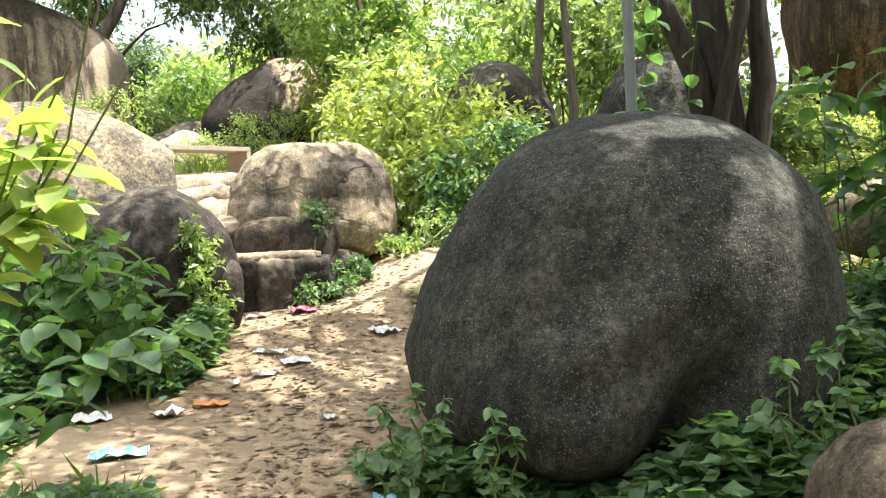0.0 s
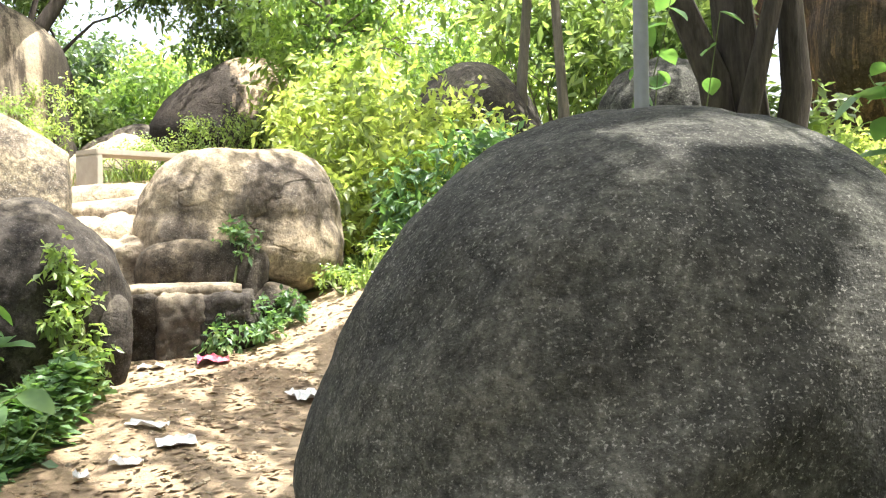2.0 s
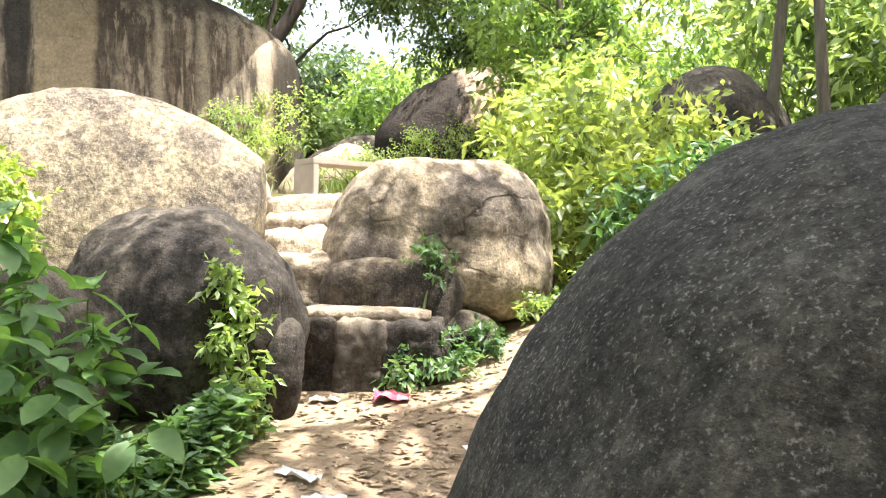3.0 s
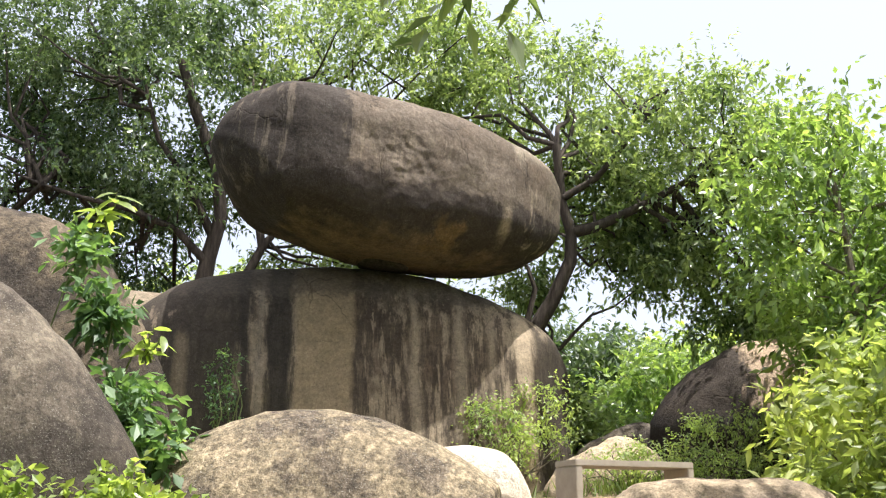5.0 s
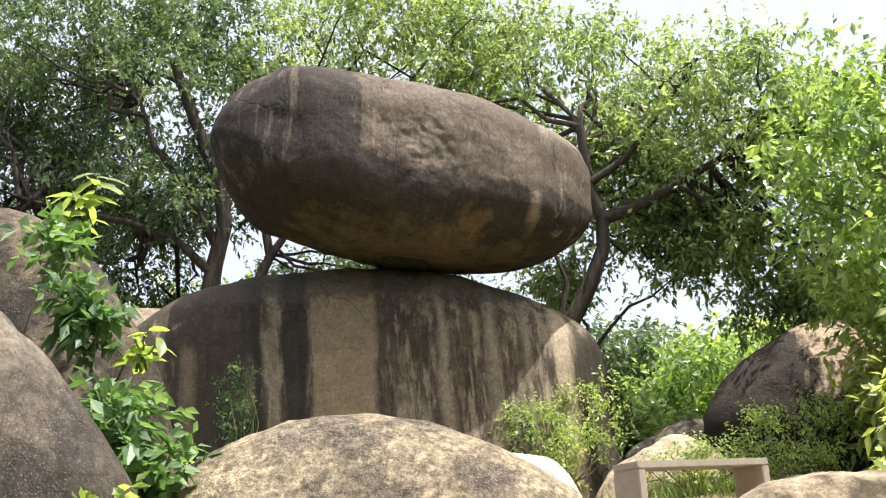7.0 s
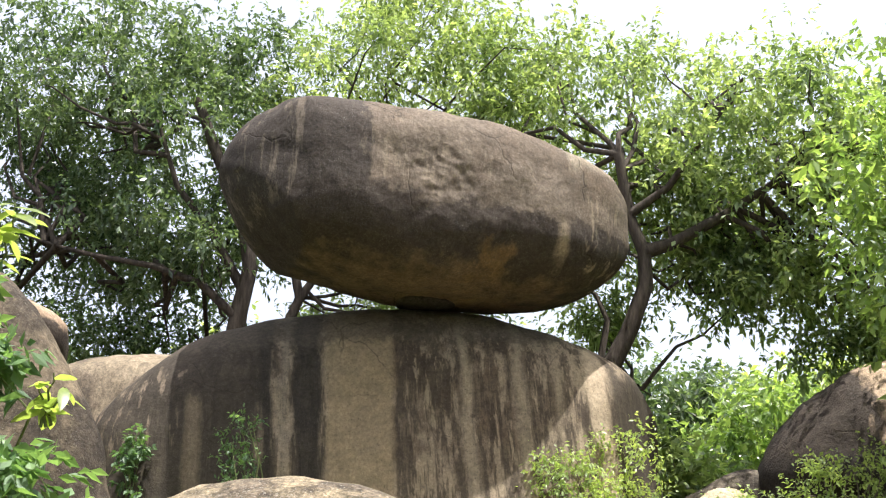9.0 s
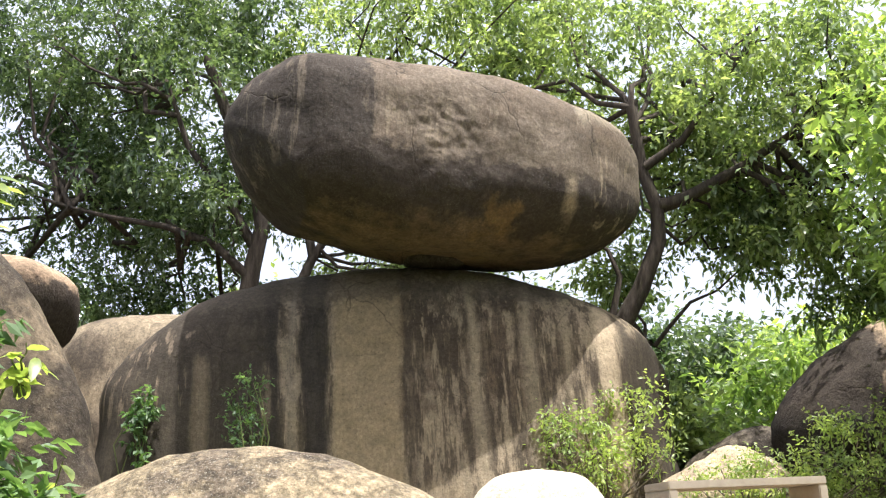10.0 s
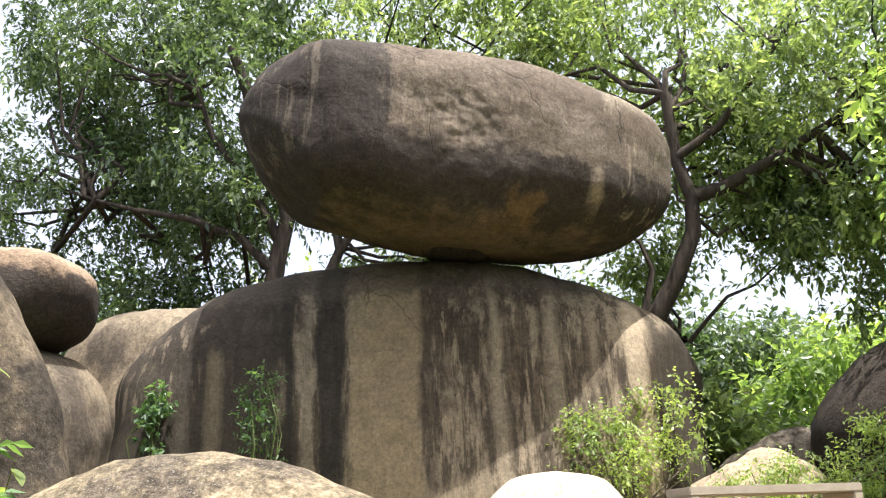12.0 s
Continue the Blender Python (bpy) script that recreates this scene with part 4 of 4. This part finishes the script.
bush('bush', 'feathery bush beside the dark boulder', on_ground(-2.89, 15.2), [(-2.88, 15.12, 2.78, 0.74, 0.5, 0.45, 44)], LEAF_FEATHER, 404, 0.053, 0.45, 0.182)
bush('bush', 'low green bush behind the bench', on_ground(-3.58, 14.03), [(-3.57, 13.95, 2.54, 0.62, 0.26, 0.22, 34), (-2.8, 14.45, 2.53, 0.53, 0.26, 0.22, 24)], LEAF_FEATHER, 405, 0.040, 0.5, 0.132)
for k, (x, y, z, r, n, m) in enumerate(((-5.45, 16.77, 3.05, 0.78, 60, LEAF_TREE_B), (-7.02, 18.7, 3.16, 0.92, 60, LEAF_SUNNY), (-2.05, 17.55, 3.58, 1.02, 80, LEAF_SUNNY), (-0.86, 13.76, 3.01, 0.8, 60, LEAF_BUSH), (1.8, 17.21, 3.79, 1.56, 110, LEAF_FAR), (-5.09, 20.35, 3.82, 1.38, 90, LEAF_SUNNY), (0.06, 20.48, 3.88, 1.37, 80, LEAF_FAR), (3.7, 11.8, 2.25, 0.73, 50, LEAF_TREE_B), (2.45, 11.48, 3.21, 0.83, 46, LEAF_TREE_B), (1.43, 12.26, 3.66, 0.82, 40, LEAF_TREE_B), (8.03, 12.3, 2.34, 1.05, 60, LEAF_BUSH), (-3.12, 20.55, 3.5, 1.07, 70, LEAF_SUNNY), (-8.95, 19.93, 3.38, 1.22, 70, LEAF_TREE), (-1.49, 15.39, 3.03, 0.75, 60, LEAF_BUSH))):
    bush('bush', 'sunlit green thicket behind the boulders', on_ground(x, y), [(x, y, z, r, r, r * 0.85, n)], m, 420 + k, 0.15, 0.45, 0.36)

# plants on and in front of the left boulders
bush('bush', 'sunlit bright undergrowth between boulders', on_ground(-3.45, 6.65), [(-3.5, 6.4, 1.82, 0.35, 0.2, 0.3, 44), (-3.3, 6.8, 1.85, 0.3, 0.2, 0.28, 40), (-3.8, 6.0, 1.8, 0.35, 0.2, 0.3, 40), (-3.35, 7.15, 1.75, 0.25, 0.2, 0.3, 26)], LEAF_BRIGHT, 440, 0.06, 0.6, 0.13)
bush('creeper', 'creeper hanging down the grey boulder', on_ground(-4.62, 7.95), [(-4.74, 7.69, 3.49, 0.08, 0.08, 0.25, 3), (-4.5, 7.66, 3.02, 0.1, 0.1, 0.25, 5), (-4.22, 7.63, 2.64, 0.13, 0.1, 0.21, 6), (-4.01, 7.56, 2.34, 0.17, 0.13, 0.17, 7)], LEAF_HERB, 441, 0.101, 0.5, 0.151, STALK, 'creeper')
broad_plant('plant', 'bright young plant with long leaves on the boulder', (-4.87, 7.85, 3.66), [(-4.69, 7.82, 4.02), (-4.78, 7.77, 3.92)], LEAF_BRIGHT, 442, 0.185, 12, 0.3, 0.25)
broad_plant('plant', 'bright broad-leaved shoots beside the dome', on_ground(-4.15, 7.75), [(-4.2, 8.0, 2.62), (-4.08, 7.95, 2.52), (-4.34, 7.9, 2.66), (-4.0, 7.85, 2.42)], LEAF_BRIGHT, 443, 0.143, 10, 0.5, 0.3)
bush('sapling', 'small feathery sapling against the sheer block', on_ground(-7.3, 11.85), [(-7.34, 11.81, 3.33, 0.18, 0.12, 0.6, 24)], LEAF_HERB, 444, 0.048, 0.45, 0.128, STALK, 'sapling', 0.1, 6)
bush('creeper', 'thin creeper against the sheer block', on_ground(-8.44, 11.51), [(-8.39, 11.36, 3.33, 0.13, 0.1, 0.48, 16)], LEAF_HERB, 445, 0.064, 0.6, 0.08, STALK, 'creeper', 0.2, 5)
bush("creeper", "leafy creeper hanging beside the dark boulder", on_ground(-1.72, 6.85), [(-1.82, 6.9, 1.4, 0.07, 0.08, 0.25, 6), (-1.76, 6.85, 1.1, 0.10, 0.10, 0.3, 9), (-1.70, 6.75, 0.9, 0.12, 0.12, 0.2, 7)], LEAF_FEATHER, 446, 0.06, 0.5, 0.1, STALK, "creeper", 0.3, 7)
bush("plant", "small leafy weed in the cleft of the boulder", on_ground(-1.12, 8.05), [(-1.12, 8.1, 1.55, 0.09, 0.07, 0.14, 10)], LEAF_HERB, 447, 0.05, 0.5, 0.07, STALK, "plant", 0.2, 6)

bush("weeds", "leafy green weeds at the foot of the step", on_ground(-0.98, 7.8), [(-1.02, 7.75, 1.02, 0.18, 0.12, 0.13, 16), (-0.82, 8.0, 1.12, 0.16, 0.1, 0.1, 10), (-1.15, 7.65, 0.95, 0.1, 0.08, 0.1, 8)], LEAF_HERB, 460, 0.05, 0.55, 0.08, STALK, "plant", 0.2, 6)
bush("weeds", "thin weeds growing beside the buff boulder", on_ground(-0.45, 8.25), [(-0.5, 8.3, 1.3, 0.2, 0.12, 0.1, 12), (-0.2, 8.6, 1.4, 0.2, 0.15, 0.12, 12)], LEAF_FEATHER, 461, 0.045, 0.5, 0.08, STALK, "plant", 0.2, 6)
broad_plant("plant", "bright yellow-green shoot among the creepers", (-4.36, 7.9, 2.9), [(-4.28, 7.84, 3.12), (-4.22, 7.86, 3.05), (-4.36, 7.82, 3.08)], LEAF_BRIGHT, 462, 0.13, 7, 0.42, 0.4)

# broad-leaved plants beside the path
broad_plant("plant", "large broad-leaved green plant beside the path", on_ground(-2.25, 5.75), [(-1.62, 5.6, 1.10), (-1.75, 5.5, 1.25), (-1.95, 5.5, 1.35), (-2.2, 5.5, 1.42), (-1.6, 5.9, 0.95), (-2.5, 5.5, 1.40), (-1.85, 5.9, 1.3), (-2.8, 5.6, 1.3), (-1.75, 5.4, 0.95), (-2.1, 5.3, 1.05)], LEAF_BROAD, 450, 0.185, 15, 0.55)
broad_plant("plant", "large broad-leaved green plant under the boulder", on_ground(-2.4, 6.3), [(-1.85, 6.2, 1.35), (-2.05, 6.25, 1.5), (-2.4, 6.2, 1.55), (-2.7, 6.2, 1.45), (-1.8, 6.3, 1.15), (-3.0, 6.2, 1.5)], LEAF_BROAD, 451, 0.185, 15, 0.55)
broad_plant("plant", "upright broad-leaved shrub in front of the sooty boulder", on_ground(-2.2, 5.9), [(-2.18, 5.92, 1.80), (-2.2, 5.95, 1.66), (-2.05, 5.9, 1.55), (-2.35, 5.85, 1.6), (-2.6, 5.7, 1.56), (-2.75, 5.6, 1.5), (-2.0, 5.75, 1.45), (-1.82, 5.85, 1.36), (-2.45, 5.6, 1.4), (-2.2, 5.6, 1.3)], LEAF_BROAD, 459, 0.15, 15, 0.55, 0.15, "plant", 0.45)
broad_plant("plant", "tall young shrub with pale sunlit leaves", on_ground(-2.0, 3.1), [(-0.83, 2.75, 1.93), (-0.93, 2.81, 2.14), (-1.09, 2.93, 1.81), (-1.18, 2.75, 2.13), (-1.36, 3.00, 1.81), (-1.09, 3.06, 2.02), (-1.15, 2.89, 1.96), (-1.45, 3.12, 1.58), (-1.48, 2.86, 2.01)], LEAF_BRIGHT, 452, 0.17, 13, 0.48, 0.3, "plant", 0.7)
broad_plant("plant", "broad-leaved plant spreading low beside the path", on_ground(-2.35, 3.9), [(-1.06, 3.8, 1.08), (-1.2, 3.9, 1.14), (-1.35, 3.8, 1.1), (-1.6, 3.9, 1.2), (-1.8, 4.0, 1.2), (-1.45, 3.6, 1.0)], LEAF_SAPLING, 453, 0.15, 11, 0.52, 0.0, "plant", 0.66)
broad_plant("plant", "broad-leaved sapling behind the dark boulder", on_ground(2.45, 6.0), [(1.93, 5.8, 2.20), (2.18, 5.8, 2.32), (2.48, 5.8, 2.36), (2.33, 5.6, 2.2), (2.68, 5.8, 2.25), (2.58, 5.6, 1.95), (2.08, 6.0, 2.3), (2.78, 5.9, 2.05), (2.43, 5.5, 2.05)], LEAF_SAPLING, 454, 0.20, 18, 0.48, 0.3, "plant", 0.45)
broad_plant("plant", "climbing heart-leaved plant on the old tree", on_ground(1.5, 7.6), [(1.35, 7.6, 2.95), (1.6, 7.7, 3.1), (1.45, 7.5, 2.5), (1.9, 7.8, 2.9)], LEAF_SAPLING, 455, 0.16, 10, 0.8, 0.0, "plant", 0.5)

broad_plant("plant", "small leafy plant at the boulder's foot beside the path", on_ground(-0.22, 3.85), [(-0.2, 3.75, 0.93), (-0.32, 3.8, 0.84), (-0.12, 3.7, 0.80), (-0.28, 3.65, 0.76), (-0.08, 3.85, 0.86), (-0.38, 3.7, 0.70)], LEAF_HERB, 456, 0.058, 26, 0.62, 0.2, "plant", 0.3)
broad_plant("plant", "small leafy weed under the boulder's overhang", on_ground(0.1, 3.65), [(0.08, 3.62, 0.86), (0.16, 3.62, 0.78), (0.02, 3.6, 0.74)], LEAF_HERB, 457, 0.058, 22, 0.62, 0.2, "plant", 0.3)
broad_plant("plant", "bright leafy nettle-like plant beside the boulder", on_ground(1.2, 3.55), [(1.05, 3.5, 1.0), (1.2, 3.5, 1.06), (1.3, 3.45, 0.98), (1.12, 3.4, 0.88), (1.35, 3.6, 1.1), (1.0, 3.55, 0.86)], LEAF_HERB, 458, 0.058, 28, 0.62, 0.2, "plant", 0.3)

# ---------------------------------------------------------------- herbs, grass, litter
ground_cover("herbs", "dense green herbs round the foot of the boulder",
             [(-0.12, 4.35, 0.28, 0.25, 0.40, 300), (0.15, 3.95, 0.35, 0.2, 0.34, 330), (0.6, 3.65, 0.4, 0.25, 0.28, 300), (1.2, 3.75, 0.4, 0.3, 0.38, 380), (1.75, 4.1, 0.45, 0.5, 0.5, 600), (2.1, 4.8, 0.5, 0.7, 0.7, 900), (2.6, 5.6, 0.9, 0.9, 0.7, 1100), (1.6, 3.3, 0.5, 0.4, 0.3, 420)], LEAF_HERB, 501, 0.085, 0.72)
ground_cover("herbs", "green herbs and weeds along the path's edge",
             [(-2.5, 6.0, 0.5, 0.7, 0.4, 900), (-2.9, 5.3, 0.8, 1.0, 0.4, 900), (-1.5, 3.7, 0.3, 0.35, 0.16, 300), (-1.75, 6.4, 0.2, 0.5, 0.3, 300), (-2.5, 4.5, 0.4, 0.5, 0.3, 400), (-1.9, 5.95, 0.3, 0.3, 0.25, 260), (-3.2, 6.2, 1.0, 1.0, 0.45, 900), (-0.95, 8.3, 0.2, 0.2, 0.18, 110), (-1.1, 8.05, 0.25, 0.12, 0.16, 110), (-0.3, 9.25, 0.25, 0.25, 0.2, 170), (0.0, 6.6, 0.2, 0.5, 0.1, 160), (-4.2, 7.9, 1.0, 0.5, 0.45, 700)], LEAF_HERB, 502, 0.08, 0.66)
ground_cover("undergrowth", "mixed green undergrowth across the slope",
             [(4.5, 7.0, 2.5, 2.0, 0.3, 1200), (3.0, 11.5, 3.0, 2.5, 0.35, 1600), (-2.4, 17, 3, 1.2, 0.35, 1200), (-6.3, 10.2, 1.0, 1.0, 0.35, 600), (0.5, 13, 2.6, 2.2, 0.5, 2200), (-6.6, 11.4, 1.2, 0.6, 0.25, 400), (8, 12, 3, 2, 0.3, 1000), (-8, 19.5, 5, 2.5, 0.5, 1800), (2, 20, 5, 2.6, 0.6, 2200), (6, 2, 4, 5, 0.35, 2200), (-6, 1, 4, 5, 0.35, 2200), (-10, 8, 4, 4, 0.4, 1400), (0, -6, 7, 3, 0.3, 1600), (12, 9, 4, 5, 0.35, 1400)], LEAF_BUSH, 503, 0.085)
ground_cover("herbs", "bright sunlit herbs at the path's edge",
             [(-1.5, 3.3, 0.4, 0.35, 0.12, 320), (-1.9, 3.6, 0.3, 0.3, 0.14, 200), (-2.3, 4.2, 0.3, 0.4, 0.2, 220)], LEAF_BRIGHT, 504, 0.06, 0.6)
grass("grass", "tufts of green grass", [(-3.5, 13.9, 0.8, 0.3, 380), (-1.75, 6.6, 0.12, 0.3, 80), (-1.75, 5.9, 0.15, 0.4, 60), (-1.6, 3.5, 0.35, 0.4, 260), (3.5, 9.5, 2.0, 1.5, 2200), (5.5, 12.5, 2.5, 1.5, 2400), (-0.35, 9.2, 0.2, 0.25, 110)], 510, 0.24)


def fallen():
    rng = np.random.default_rng(520)
    n = 3200
    y = rng.uniform(2.6, 8.2, n)
    x = np.interp(y, [2.6, 5, 8.2], [-0.5, -0.75, -1.05]) + rng.normal(0, 0.42, n)
    R = np.stack([x, y, ground_z(x, y) + 0.008], 1)
    bx, by = rng.normal(-3.2, 0.9, 500), rng.normal(12.4, 0.8, 500)
    R = np.concatenate([R, np.stack([bx, by, ground_z(bx, by) + 0.008], 1)])
    n += 500
    ob = new("fallen_leaves", leaves("fallen_leaves", R, rng.normal(0, 1, (n, 3)) * [1, 1, 0.08], rng.uniform(0.015, 0.075, n), LEAF_DRY, rng, 0.45, -0.03, 0.25))
    tagged(ob, "dry brown leaves strewn over the path", "leaf litter", kind="stuff")


fallen()


def pebbles():
    rng = np.random.default_rng(521)
    bm = bmesh.new()
    bmesh.ops.create_icosphere(bm, subdivisions=1, radius=1)
    unit = np.array([v.co for v in bm.verts])
    tri = np.array([[v.index for v in f.verts] for f in bm.faces])
    bm.free()
    V, F = [], []
    for k in range(800):
        y = rng.uniform(2.4, 8.0)
        x = np.interp(y, [2.6, 5, 8.2], [-0.5, -0.75, -1.0]) + rng.normal(0, 0.5)
        s = rng.uniform(0.006, 0.022)
        V.append(unit * rng.uniform(0.6, 1.2, (len(unit), 1)) * s * [1, 1, 0.6] + [x, y, gz(x, y)])
        F.append(tri + k * len(unit))
    tagged(new("pebbles", mesh_of("pebbles", np.concatenate(V), np.concatenate(F), STEP_STONE)), "small pale pebbles on the path", "pebbles", kind="stuff")


pebbles()


def scrap(name, label, at, size, mat, turn, seed, crumple=0.02):
    rng = np.random.default_rng(seed)
    bm = bmesh.new()
    bmesh.ops.create_grid(bm, x_segments=6, y_segments=5, size=0.5)
    for v in bm.verts:
        v.co = Vector((v.co.x * size[0], v.co.y * size[1], abs(rng.normal(0, crumple)) + 0.012))
    bmesh.ops.solidify(bm, geom=bm.faces[:], thickness=0.002)
    ob = part_bm(name, bm, mat)
    ob.matrix_world = pose(at[0], at[1], gz(*at), 5, 0, turn)
    return tagged(ob, label, "litter", group="litter on the path")


scrap("paper", "folded white paper sheet on the path", (-1.00, 6.08), (0.17, 0.12), PAPER, 20, 1, 0.012)
scrap("paper", "long torn white paper on the path", (-1.20, 6.32), (0.24, 0.06), PAPER, -30, 2, 0.012)
scrap("paper", "torn white paper on the path", (-1.15, 5.86), (0.14, 0.06), PAPER, 15, 3, 0.012)
scrap("paper", "white paper scrap beside the boulder", (-0.52, 6.78), (0.18, 0.16), PAPER, 40, 4)
scrap("paper", "crumpled white paper at the path's edge", (-1.95, 5.28), (0.19, 0.15), PAPER, 30, 5, 0.018)
scrap("paper", "crumpled white paper on the path", (-1.55, 5.30), (0.17, 0.12), PAPER, 60, 6, 0.018)
scrap("paper", "small white paper scrap beside herbs", (-2.28, 5.24), (0.14, 0.1), PAPER, 10, 7, 0.018)
scrap("wrapper", "flattened orange wrapper on the path", (-1.36, 5.43), (0.19, 0.07), WRAP_ORANGE, -5, 8, 0.008)
scrap("wrapper", "blue and white plastic wrapper on the path", (-1.57, 4.60), (0.26, 0.11), WRAP_BLUE, 10, 9, 0.018)
scrap("wrapper", "blue and white plastic wrapper by the flat stone", (-0.31, 4.06), (0.15, 0.07), WRAP_BLUE, 5, 10, 0.012)
scrap("wrapper", "torn pink wrapper near the steps", (-1.16, 7.48), (0.18, 0.14), WRAP_PINK, 15, 11, 0.025)
scrap("paper", "small white scrap near the steps", (-1.5, 7.42), (0.15, 0.06), PAPER, 5, 12, 0.015)
scrap("paper", "small white scrap on the path", (-0.69, 5.1), (0.08, 0.05), PAPER, 5, 13, 0.01)
scrap("paper", "small crumpled scrap on the path", (-1.30, 5.75), (0.06, 0.05), PAPER, 25, 15, 0.015)
scrap("paper", "white paper scrap in the clearing", (4.7, 10.1), (0.22, 0.14), PAPER, 5, 14, 0.015)
